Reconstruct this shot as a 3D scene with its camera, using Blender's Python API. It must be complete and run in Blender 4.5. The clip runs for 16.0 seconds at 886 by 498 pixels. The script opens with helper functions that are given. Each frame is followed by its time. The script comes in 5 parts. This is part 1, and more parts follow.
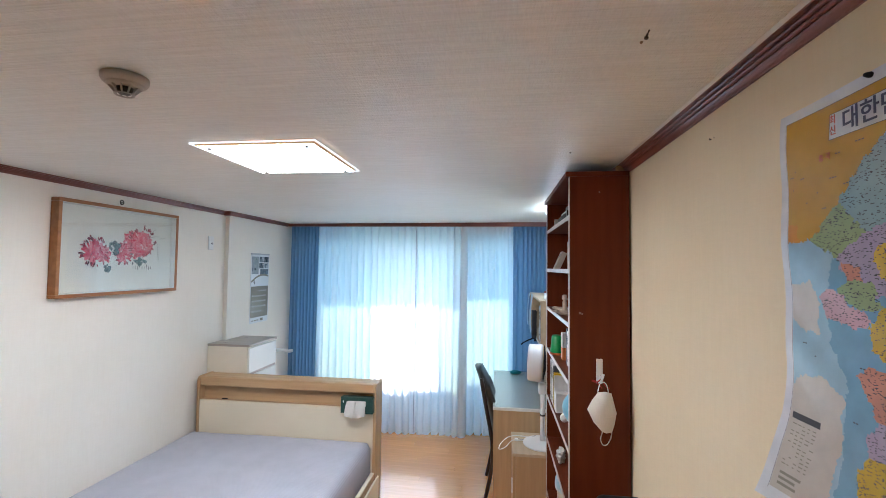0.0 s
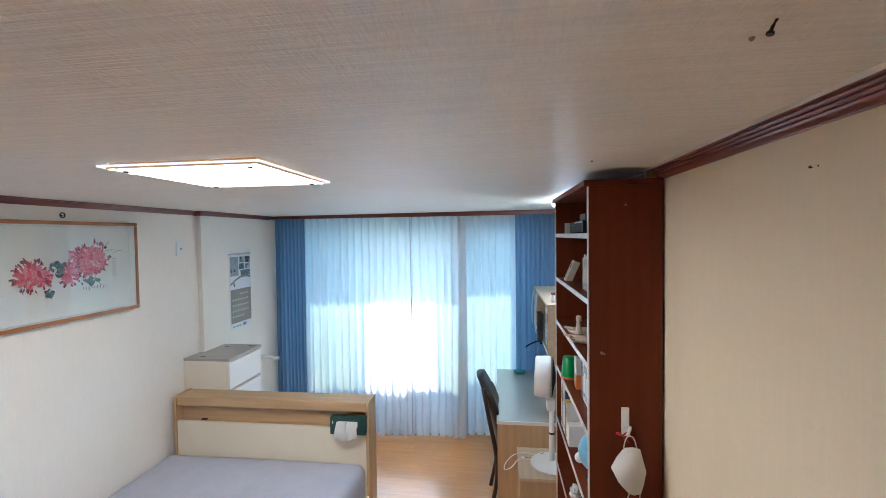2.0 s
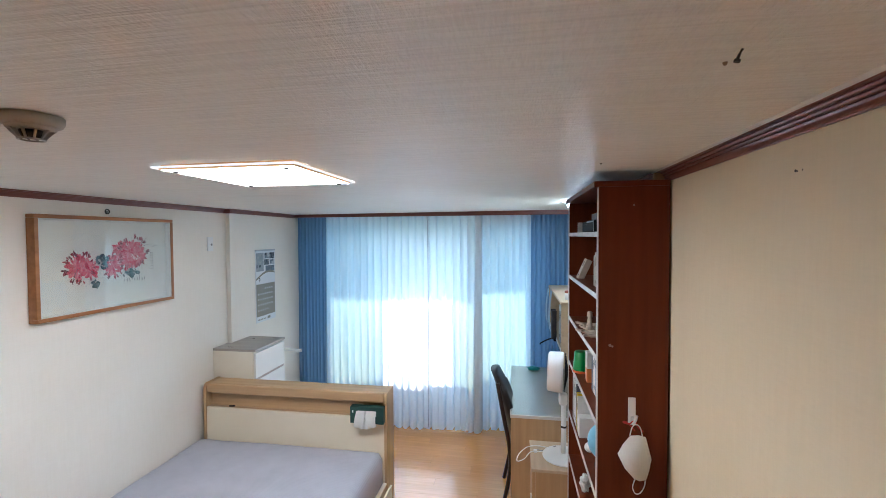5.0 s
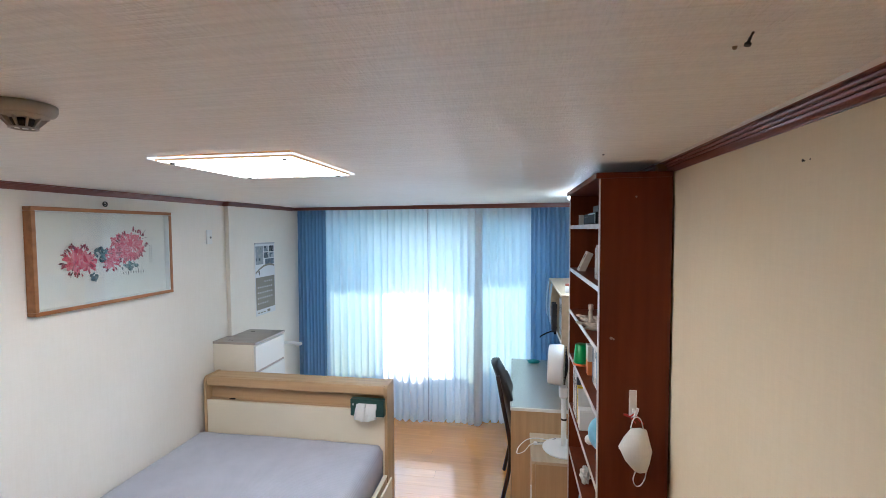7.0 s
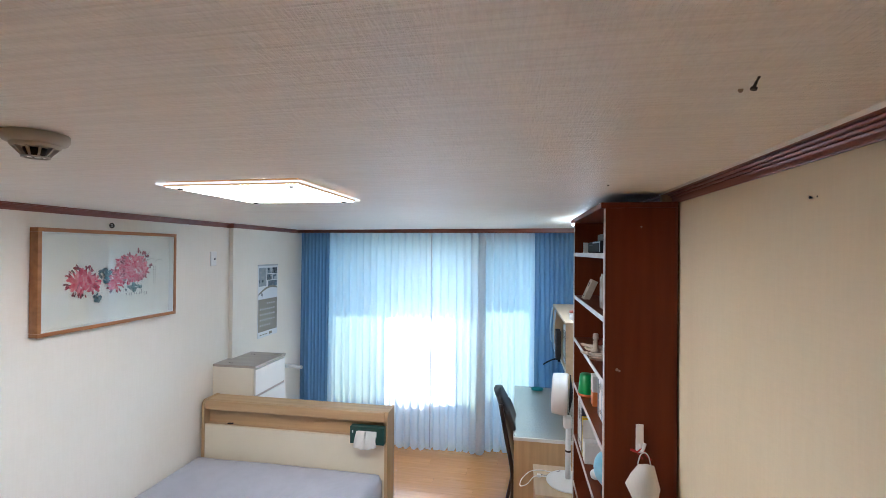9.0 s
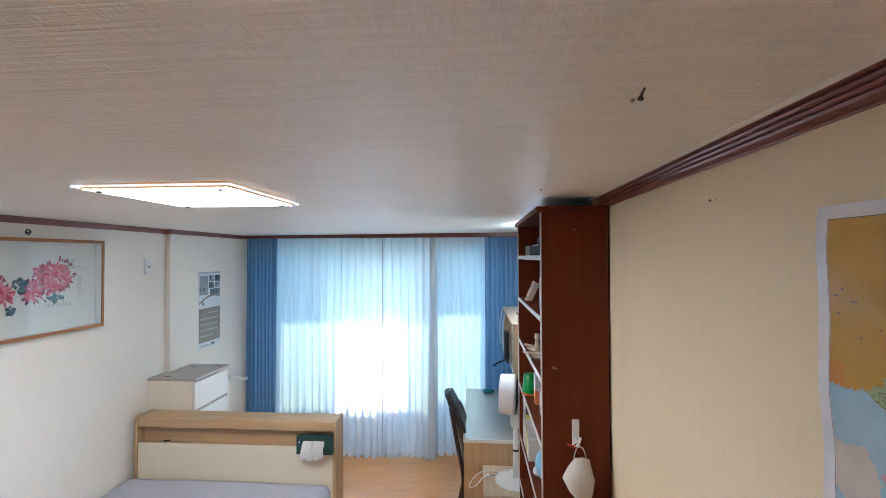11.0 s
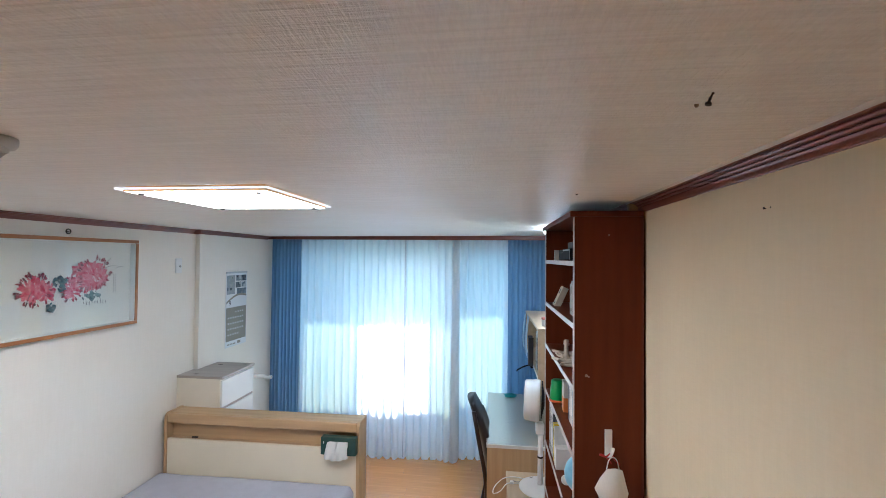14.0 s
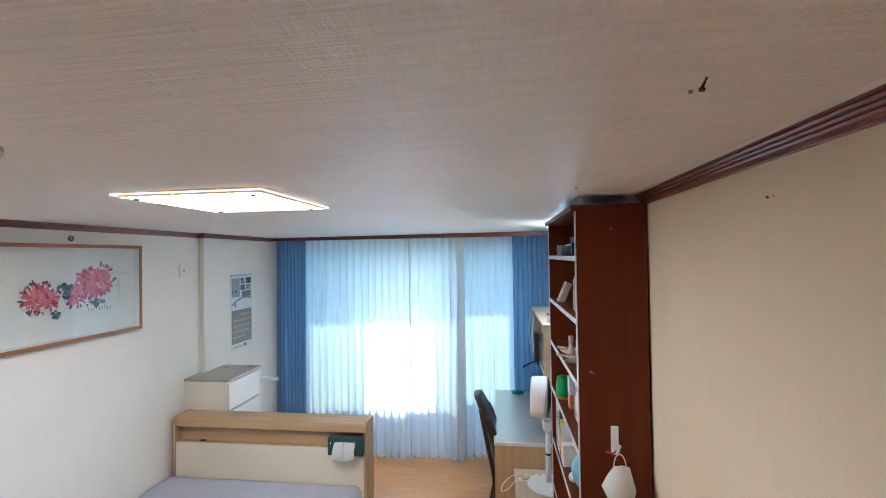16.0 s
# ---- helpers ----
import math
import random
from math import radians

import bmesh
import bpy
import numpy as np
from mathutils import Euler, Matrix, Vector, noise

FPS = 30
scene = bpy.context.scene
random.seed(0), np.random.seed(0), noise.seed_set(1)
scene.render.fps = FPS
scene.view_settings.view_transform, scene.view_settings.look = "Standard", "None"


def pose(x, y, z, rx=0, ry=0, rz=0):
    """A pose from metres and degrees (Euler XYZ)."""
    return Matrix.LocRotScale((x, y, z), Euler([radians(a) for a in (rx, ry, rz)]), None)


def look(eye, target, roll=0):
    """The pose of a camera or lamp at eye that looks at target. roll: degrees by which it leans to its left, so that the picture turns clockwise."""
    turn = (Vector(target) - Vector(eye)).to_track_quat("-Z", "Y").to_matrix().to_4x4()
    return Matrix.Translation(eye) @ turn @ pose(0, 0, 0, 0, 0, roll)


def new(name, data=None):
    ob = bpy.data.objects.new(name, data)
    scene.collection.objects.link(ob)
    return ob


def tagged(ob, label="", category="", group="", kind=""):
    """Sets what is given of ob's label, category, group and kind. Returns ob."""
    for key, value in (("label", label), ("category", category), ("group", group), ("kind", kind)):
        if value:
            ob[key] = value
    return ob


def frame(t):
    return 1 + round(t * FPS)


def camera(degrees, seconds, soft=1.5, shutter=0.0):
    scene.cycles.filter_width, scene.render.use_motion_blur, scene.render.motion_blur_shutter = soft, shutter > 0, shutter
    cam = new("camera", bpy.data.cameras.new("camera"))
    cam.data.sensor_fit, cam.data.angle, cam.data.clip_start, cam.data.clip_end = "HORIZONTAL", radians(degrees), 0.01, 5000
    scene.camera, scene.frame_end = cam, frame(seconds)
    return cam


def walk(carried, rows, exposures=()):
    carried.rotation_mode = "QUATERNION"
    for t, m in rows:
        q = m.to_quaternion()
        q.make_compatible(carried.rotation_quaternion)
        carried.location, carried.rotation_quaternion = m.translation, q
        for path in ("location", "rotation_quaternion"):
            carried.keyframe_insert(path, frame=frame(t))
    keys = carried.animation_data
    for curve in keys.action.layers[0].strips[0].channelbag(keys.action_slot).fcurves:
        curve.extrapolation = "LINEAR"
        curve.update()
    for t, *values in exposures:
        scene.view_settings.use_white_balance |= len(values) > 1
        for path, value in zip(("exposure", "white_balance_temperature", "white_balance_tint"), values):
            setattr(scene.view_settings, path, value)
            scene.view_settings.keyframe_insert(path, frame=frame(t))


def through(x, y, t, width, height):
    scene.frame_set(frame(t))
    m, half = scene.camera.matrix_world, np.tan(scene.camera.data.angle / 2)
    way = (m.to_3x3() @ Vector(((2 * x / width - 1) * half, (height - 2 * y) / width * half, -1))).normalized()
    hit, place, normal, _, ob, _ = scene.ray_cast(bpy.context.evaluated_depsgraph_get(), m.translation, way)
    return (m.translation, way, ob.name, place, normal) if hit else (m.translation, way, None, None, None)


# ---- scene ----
cam = camera(91.3, 16.0, soft=0.7)
PATH = [
    (0, (0.215, 0.021, 1.821), (-0.036, 2.003, 1.904), 0.7),
    (0.5, (0.199, 0.246, 1.837), (-0.04, 2.23, 1.925), 0.0),
    (1, (0.209, 0.513, 1.948), (0.011, 2.503, 1.944), -0.2),
    (1.5, (0.212, 0.505, 2.026), (-0.006, 2.491, 1.933), -0.4),
    (2, (0.203, 0.383, 2.065), (-0.046, 2.366, 2.003), -0.8),
    (2.5, (0.197, 0.319, 2.077), (-0.062, 2.302, 2.056), -0.6),
    (3, (0.197, 0.305, 2.074), (-0.112, 2.281, 2.083), -0.7),
    (3.5, (0.199, 0.288, 2.066), (-0.117, 2.263, 2.05), -0.2),
    (4, (0.206, 0.272, 2.064), (-0.128, 2.243, 2.017), -0.2),
    (6.5, (0.215, 0.279, 2.037), (-0.089, 2.254, 1.962), -0.4),
    (7, (0.209, 0.286, 2.048), (-0.114, 2.258, 1.957), -0.3),
    (7.5, (0.203, 0.286, 2.054), (-0.131, 2.256, 1.984), -0.1),
    (8, (0.202, 0.29, 2.06), (-0.141, 2.26, 2.016), 0.3),
    (10.3, (0.231, 0.291, 2.074), (-0.057, 2.269, 2.13), 0.4),
    (10.5, (0.255, 0.298, 2.07), (0.015, 2.283, 2.126), 0.3),
    (11, (0.272, 0.288, 2.063), (0.128, 2.282, 2.098), -0.2),
    (11.5, (0.274, 0.281, 2.067), (0.185, 2.279, 2.091), -0.4),
    (12, (0.276, 0.276, 2.072), (0.198, 2.274, 2.11), -0.4),
    (12.5, (0.279, 0.278, 2.072), (0.191, 2.275, 2.126), -0.6),
    (13, (0.268, 0.276, 2.076), (0.165, 2.273, 2.136), -0.5),
    (13.5, (0.25, 0.289, 2.07), (0.105, 2.283, 2.13), -0.1),
    (14, (0.217, 0.295, 2.073), (-0.008, 2.282, 2.115), 0.5),
    (14.5, (0.193, 0.304, 2.082), (-0.128, 2.278, 2.135), 0.6),
    (15, (0.217, 0.322, 2.083), (-0.137, 2.29, 2.134), 0.2),
    (15.5, (0.238, 0.323, 2.077), (-0.058, 2.3, 2.12), -0.6),
    (16, (0.242, 0.318, 2.075), (-0.012, 2.302, 2.106), -0.9),
]
walk(cam, [(t, look(eye, target, roll)) for t, eye, target, roll in PATH],
     exposures=((0, 2.60, 5320, 10.6), (2, 2.44, 5320, 10.6), (4, 2.44, 5320, 10.6), (7, 2.5, 5320, 10.6), (11, 2.52, 5320, 10.6), (14.5, 2.46, 5270, 10.6), (16, 2.47, 5270, 10.6)))

# ---- world, sun, lamps ----
world = bpy.data.worlds.new("world")
scene.world = world
world.use_nodes = True
wn = world.node_tree.nodes
sky = wn.new("ShaderNodeTexSky")
sky.sky_type = "NISHITA"
sky.sun_disc = False
SUN_UP, SUN_SIDE = 48.0, 0.0
sky.sun_elevation = radians(SUN_UP)
sky.sun_rotation = radians(SUN_SIDE)
wn["Background"].inputs["Strength"].default_value = 0.16
world.node_tree.links.new(sky.outputs[0], wn["Background"].inputs[0])
sun = new("sun", bpy.data.lights.new("sun", "SUN"))
sun.data.energy = 4.8
sun.data.angle = radians(0.6)
sun.data.color = (1.0, 0.95, 0.88)
sun.matrix_world = look((0, 12, 8), (0, 12 - math.cos(radians(SUN_UP)), 8 - math.sin(radians(SUN_UP))))
# added area lamp behind the sheers, stands in for skylight
skylight_fill = new("skylight_fill", bpy.data.lights.new("skylight_fill", "AREA"))
skylight_fill.data.shape = "RECTANGLE"
skylight_fill.data.size, skylight_fill.data.size_y = 3.7, 1.8
skylight_fill.data.energy = 4.0
skylight_fill.data.color = (0.26, 0.68, 1.0)
skylight_fill.matrix_world = look((-0.67, 5.29, 1.3), (-0.67, 4.7, 1.32))


# ---- materials ----
def material(name, color, rough=0.6, metal=0.0, spec=0.5):
    m = bpy.data.materials.new(name)
    m.use_nodes = True
    b = m.node_tree.nodes["Principled BSDF"]
    b.inputs["Base Color"].default_value = (*color, 1)
    b.inputs["Roughness"].default_value = rough
    b.inputs["Metallic"].default_value = metal
    b.inputs["Specular IOR Level"].default_value = spec
    return m


def nodes_of(m):
    return m.node_tree.nodes, m.node_tree.links, m.node_tree.nodes["Principled BSDF"]


def grain(m, color_a, color_b, scale=(1, 1, 1), detail=6.0, bump=0.0, dist=0.002, size=1.0, second=None, mixing=0.35, source="Object"):
    """Colour between two tones by stretched noise, a second slow noise for stains, and bump from the first."""
    n, l, b = nodes_of(m)
    tc, mp = n.new("ShaderNodeTexCoord"), n.new("ShaderNodeMapping")
    mp.inputs["Scale"].default_value = scale
    l.new(tc.outputs[source], mp.inputs[0])
    t = n.new("ShaderNodeTexNoise")
    t.inputs["Scale"].default_value = size
    t.inputs["Detail"].default_value = detail
    l.new(mp.outputs[0], t.inputs["Vector"])
    ramp = n.new("ShaderNodeValToRGB")
    ramp.color_ramp.elements[0].position, ramp.color_ramp.elements[1].position = 0.32, 0.68
    ramp.color_ramp.elements[0].color, ramp.color_ramp.elements[1].color = (*color_a, 1), (*color_b, 1)
    l.new(t.outputs["Fac"], ramp.inputs[0])
    out = ramp.outputs[0]
    slow = n.new("ShaderNodeTexNoise")
    slow.inputs["Scale"].default_value = 1.7
    slow.inputs["Detail"].default_value = 3.0
    l.new(tc.outputs[source], slow.inputs["Vector"])
    mix = n.new("ShaderNodeMix")
    mix.data_type, mix.blend_type = "RGBA", "MULTIPLY"
    r2 = n.new("ShaderNodeValToRGB")
    r2.color_ramp.elements[0].position, r2.color_ramp.elements[1].position = 0.3, 0.7
    r2.color_ramp.elements[0].color = (*(second or (0.86, 0.84, 0.82)), 1)
    l.new(slow.outputs["Fac"], r2.inputs[0])
    mix.inputs["Factor"].default_value = mixing
    l.new(out, mix.inputs[6])
    l.new(r2.outputs[0], mix.inputs[7])
    l.new(mix.outputs[2], b.inputs["Base Color"])
    if bump:
        bp = n.new("ShaderNodeBump")
        bp.inputs["Strength"].default_value = bump
        bp.inputs["Distance"].default_value = dist
        l.new(t.outputs["Fac"], bp.inputs["Height"])
        l.new(bp.outputs[0], b.inputs["Normal"])
    return m


def woven(m, tone, dark, along, across, bump):
    """Woven-look wallpaper: two sets of crossing streaks, along and across, with soft stains."""
    n, l, b = nodes_of(m)
    tc = n.new("ShaderNodeTexCoord")
    heights = []
    for scale, detail in ((along, 5.0), (across, 3.0)):
        mp, t = n.new("ShaderNodeMapping"), n.new("ShaderNodeTexNoise")
        mp.inputs["Scale"].default_value = scale
        t.inputs["Scale"].default_value = 1.0
        t.inputs["Detail"].default_value = detail
        t.inputs["Roughness"].default_value = 0.6
        l.new(tc.outputs["Object"], mp.inputs[0])
        l.new(mp.outputs[0], t.inputs["Vector"])
        heights.append(t)
    add = n.new("ShaderNodeMath")
    add.operation = "MULTIPLY_ADD"
    add.inputs[1].default_value = 0.65
    l.new(heights[1].outputs["Fac"], add.inputs[0])
    l.new(heights[0].outputs["Fac"], add.inputs[2])
    ramp = n.new("ShaderNodeValToRGB")
    ramp.color_ramp.elements[0].position, ramp.color_ramp.elements[1].position = 0.66, 0.98
    ramp.color_ramp.elements[0].color, ramp.color_ramp.elements[1].color = (*dark, 1), (*tone, 1)
    l.new(add.outputs[0], ramp.inputs[0])
    slow = n.new("ShaderNodeTexNoise")
    slow.inputs["Scale"].default_value = 1.1
    slow.inputs["Detail"].default_value = 4.0
    l.new(tc.outputs["Object"], slow.inputs["Vector"])
    r2 = n.new("ShaderNodeValToRGB")
    r2.color_ramp.elements[0].position, r2.color_ramp.elements[1].position = 0.3, 0.65
    r2.color_ramp.elements[0].color = (0.9, 0.87, 0.82, 1)
    l.new(slow.outputs["Fac"], r2.inputs[0])
    mix = n.new("ShaderNodeMix")
    mix.data_type, mix.blend_type = "RGBA", "MULTIPLY"
    mix.inputs["Factor"].default_value = 0.6
    l.new(ramp.outputs[0], mix.inputs[6])
    l.new(r2.outputs[0], mix.inputs[7])
    l.new(mix.outputs[2], b.inputs["Base Color"])
    bp = n.new("ShaderNodeBump")
    bp.inputs["Strength"].default_value = bump
    bp.inputs["Distance"].default_value = 0.0015
    l.new(add.outputs[0], bp.inputs["Height"])
    l.new(bp.outputs[0], b.inputs["Normal"])
    return m


WALL = woven(material("cream wallpaper", (0.8, 0.74, 0.64), 0.75, 0, 0.3), (0.87, 0.832, 0.765), (0.85, 0.81, 0.74), (90, 90, 7), (14, 14, 160), 0.18)
WALL_E = woven(material("beige woven wallpaper", (0.74, 0.67, 0.55), 0.75, 0, 0.3), (0.77, 0.67, 0.475), (0.75, 0.65, 0.455), (110, 110, 9), (14, 14, 170), 0.14)
CEIL = woven(material("linen ceiling paper", (0.75, 0.72, 0.67), 0.44, 0, 1.0), (0.90, 0.89, 0.83), (0.80, 0.788, 0.725), (5, 135, 1), (280, 38, 1), 2.1)
MOULD = grain(material("red-brown moulding", (0.15, 0.04, 0.03), 0.3), (0.235, 0.078, 0.056), (0.175, 0.054, 0.038), (6, 6, 60), 5, 0.1, 0.001)
MAHOGANY = grain(material("dark mahogany laminate", (0.09, 0.018, 0.008), 0.45, 0, 0.22), (0.158, 0.032, 0.008), (0.118, 0.023, 0.0055), (26, 26, 2.2), 8, 0.04, 0.001)
# glossy dark edging: the window's reflection is put in as a pale colour
EDGE = grain(material("shelf edging with painted reflection", (0.55, 0.52, 0.5), 0.35), (0.62, 0.58, 0.56), (0.48, 0.43, 0.4), (30, 8, 30), 4)
OAK = grain(material("light oak laminate", (0.55, 0.38, 0.22), 0.45), (0.555, 0.37, 0.195), (0.46, 0.30, 0.15), (30, 30, 1.6), 7, 0.05, 0.001)
OAK_X = grain(material("light oak laminate lengthwise", (0.55, 0.38, 0.22), 0.45), (0.555, 0.37, 0.195), (0.46, 0.30, 0.15), (1.6, 30, 30), 7, 0.05, 0.001)
PALEOAK = grain(material("pale oak laminate and lit oak top", (0.62, 0.50, 0.36), 0.4), (0.62, 0.49, 0.33), (0.54, 0.42, 0.275), (30, 3, 30), 7, 0.05, 0.001)
CREAM = grain(material("cream laminate", (0.78, 0.70, 0.55), 0.4), (0.80, 0.72, 0.56), (0.77, 0.69, 0.53), (3, 3, 3), 4)
WHITE = grain(material("white laminate", (0.78, 0.77, 0.74), 0.35), (0.80, 0.79, 0.76), (0.76, 0.75, 0.72), (4, 4, 4), 4)
GREYTOP = grain(material("taupe laminate", (0.30, 0.26, 0.23), 0.35), (0.44, 0.385, 0.34), (0.38, 0.33, 0.29), (2, 26, 4), 6)
PLASTIC = material("white plastic", (0.80, 0.80, 0.79), 0.3)
BLACK = grain(material("black plastic", (0.02, 0.02, 0.022), 0.6, 0, 0.2), (0.024, 0.024, 0.026), (0.016, 0.016, 0.018), (20, 20, 20), 3)
LEATHER = grain(material("dark brown leatherette", (0.03, 0.022, 0.02), 0.35), (0.035, 0.026, 0.023), (0.022, 0.016, 0.014), (40, 40, 40), 5, 0.2, 0.002)
STEEL = material("steel", (0.5, 0.5, 0.5), 0.3, 1.0)
DARKMETAL = material("dark metal", (0.05, 0.045, 0.04), 0.4, 0.8)


def floor_material():
    m = material("honey laminate floor", (0.5, 0.27, 0.11), 0.24, 0, 0.6)
    n, l, b = nodes_of(m)
    b.inputs["Coat Weight"].default_value = 1.0
    b.inputs["Coat IOR"].default_value = 1.5
    b.inputs["Coat Roughness"].default_value = 0.12
    grain(m, (0.80, 0.365, 0.08), (0.68, 0.285, 0.052), (2.2, 42, 42), 8, 0.04, 0.001, 1.0, (0.8, 0.74, 0.66), 0.5)
    info = n.new("ShaderNodeObjectInfo")
    hsv = n.new("ShaderNodeHueSaturation")
    mr = n.new("ShaderNodeMapRange")
    mr.inputs["To Min"].default_value, mr.inputs["To Max"].default_value = 0.97, 1.03
    l.new(info.outputs["Random"], mr.inputs[0])
    l.new(mr.outputs[0], hsv.inputs["Value"])
    old = b.inputs["Base Color"].links[0].from_socket
    l.new(old, hsv.inputs["Color"])
    l.new(hsv.outputs[0], b.inputs["Base Color"])
    return m


FLOOR = floor_material()


def cloth(name, color, through, open_share=0.0):
    """Woven cloth that lets light through; open_share is the share of gaps between the threads."""
    m = bpy.data.materials.new(name)
    m.use_nodes = True
    n, l = m.node_tree.nodes, m.node_tree.links
    n.remove(n["Principled BSDF"])
    tc, t = n.new("ShaderNodeTexCoord"), n.new("ShaderNodeTexNoise")
    mp = n.new("ShaderNodeMapping")
    mp.inputs["Scale"].default_value = (220, 220, 7)
    t.inputs["Scale"].default_value = 1.0
    t.inputs["Detail"].default_value = 4
    l.new(tc.outputs["Object"], mp.inputs[0])
    l.new(mp.outputs[0], t.inputs["Vector"])
    ramp = n.new("ShaderNodeValToRGB")
    ramp.color_ramp.elements[0].color = (*[c * 0.88 for c in color], 1)
    ramp.color_ramp.elements[1].color = (*color, 1)
    l.new(t.outputs["Fac"], ramp.inputs[0])
    d, tr = n.new("ShaderNodeBsdfDiffuse"), n.new("ShaderNodeBsdfTranslucent")
    l.new(ramp.outputs[0], d.inputs[0])
    l.new(ramp.outputs[0], tr.inputs[0])
    mix = n.new("ShaderNodeMixShader")
    mix.inputs[0].default_value = through
    l.new(d.outputs[0], mix.inputs[1])
    l.new(tr.outputs[0], mix.inputs[2])
    last = mix
    if open_share:
        gap, mix2 = n.new("ShaderNodeBsdfTransparent"), n.new("ShaderNodeMixShader")
        mix2.inputs[0].default_value = open_share
        l.new(mix.outputs[0], mix2.inputs[1])
        l.new(gap.outputs[0], mix2.inputs[2])
        last = mix2
    l.new(last.outputs[0], n["Material Output"].inputs[0])
    return m


SHEER = cloth("white sheer cloth", (0.92, 0.93, 0.945), 0.52)
BLUE = cloth("blue curtain cloth", (0.27, 0.40, 0.56), 0.44)
# hem cloth greyed: the dark band against the backlight is in its colour
HEM = cloth("sheer hem greyed for shade", (0.62, 0.60, 0.64), 0.3)


def emitting(name, color, strength):
    m = material(name, (0.8, 0.8, 0.8), 0.4)
    b = m.node_tree.nodes["Principled BSDF"]
    b.inputs["Emission Color"].default_value = (*color, 1)
    b.inputs["Emission Strength"].default_value = strength
    return m


LAMP = emitting("lit lamp diffuser", (1.0, 0.92, 0.80), 8.2)
# faint emission stands in for lamp light carried to the glass edge
GLINT = emitting("glass edge with glow put in", (1.0, 0.97, 0.92), 0.17)
TUBE = emitting("lit lamp cover", (0.78, 0.92, 1.0), 13.0)


def clear(name, tint, share=0.9, rough=0.03):
    """Thin pane: mostly see-through, with a glossy face."""
    m = bpy.data.materials.new(name)
    m.use_nodes = True
    n, l = m.node_tree.nodes, m.node_tree.links
    n.remove(n["Principled BSDF"])
    gap, gl, mix = n.new("ShaderNodeBsdfTransparent"), n.new("ShaderNodeBsdfGlossy"), n.new("ShaderNodeMixShader")
    gap.inputs[0].default_value = (*tint, 1)
    gl.inputs["Roughness"].default_value = rough
    mix.inputs[0].default_value = 1 - share
    l.new(gap.outputs[0], mix.inputs[1])
    l.new(gl.outputs[0], mix.inputs[2])
    l.new(mix.outputs[0], n["Material Output"].inputs[0])
    return m


PANE = clear("picture glass", (0.97, 0.98, 0.97), 0.94)
TINTED = clear("tinted window glass", (0.40, 0.44, 0.35), 0.95)
DESKGLASS = clear("desk glass sheet", (0.97, 0.98, 0.97), 0.82, 0.3)


# ---- mesh helpers ----
def part(name, bm, mat, parent=None, label="", smooth=False, at=None):
    """Links a bmesh as one mesh object, under parent where one is given."""
    me = bpy.data.meshes.new(name)
    if smooth:
        for f in bm.faces:
            f.smooth = True
    bm.normal_update()
    bm.to_mesh(me)
    bm.free()
    if mat:
        me.materials.append(mat)
    ob = new(name, me)
    if at is not None:
        ob.matrix_basis = at
    if parent:
        ob.parent = parent
    if label:
        ob["label"] = label
    return ob


def under(ob, owner):
    """Hangs a part under another part of the same thing, in place."""
    ob.parent = owner
    ob.matrix_basis = owner.matrix_basis.inverted() @ ob.matrix_basis
    return ob


def empty(name, m=None):
    ob = new(name)
    ob.empty_display_size = 0.05
    if m is not None:
        ob.matrix_basis = m
    return ob


def slab(x0, x1, y0, y1, z0, z1, bevel=0.0, steps=2, bm=None):
    """A box between two corners with rounded edges."""
    b = bmesh.new()
    bmesh.ops.create_cube(b, size=1.0)
    for v in b.verts:
        v.co = ((x0 + x1) / 2 + v.co.x * (x1 - x0), (y0 + y1) / 2 + v.co.y * (y1 - y0), (z0 + z1) / 2 + v.co.z * (z1 - z0))
    if bevel:
        bmesh.ops.bevel(b, geom=b.edges[:], offset=bevel, segments=steps, affect="EDGES", profile=0.5)
    if bm is None:
        return b
    me = bpy.data.meshes.new("tmp")
    b.to_mesh(me)
    b.free()
    bm.from_mesh(me)
    bpy.data.meshes.remove(me)
    return bm


def lathe(profile, steps=32, bm=None):
    """Turns (radius, height) pairs about z."""
    bm = bm or bmesh.new()
    rings = []
    for r, z in profile:
        if r < 1e-5:
            rings.append([bm.verts.new((0, 0, z))])
        else:
            rings.append([bm.verts.new((r * math.cos(2 * math.pi * k / steps), r * math.sin(2 * math.pi * k / steps), z)) for k in range(steps)])
    for a, b in zip(rings, rings[1:]):
        for k in range(steps):
            q = (k + 1) % steps
            if len(a) == 1 and len(b) == 1:
                continue
            if len(a) == 1:
                bm.faces.new((a[0], b[q], b[k]))
            elif len(b) == 1:
                bm.faces.new((a[k], a[q], b[0]))
            else:
                bm.faces.new((a[k], a[q], b[q], b[k]))
    bmesh.ops.recalc_face_normals(bm, faces=bm.faces[:])
    return bm


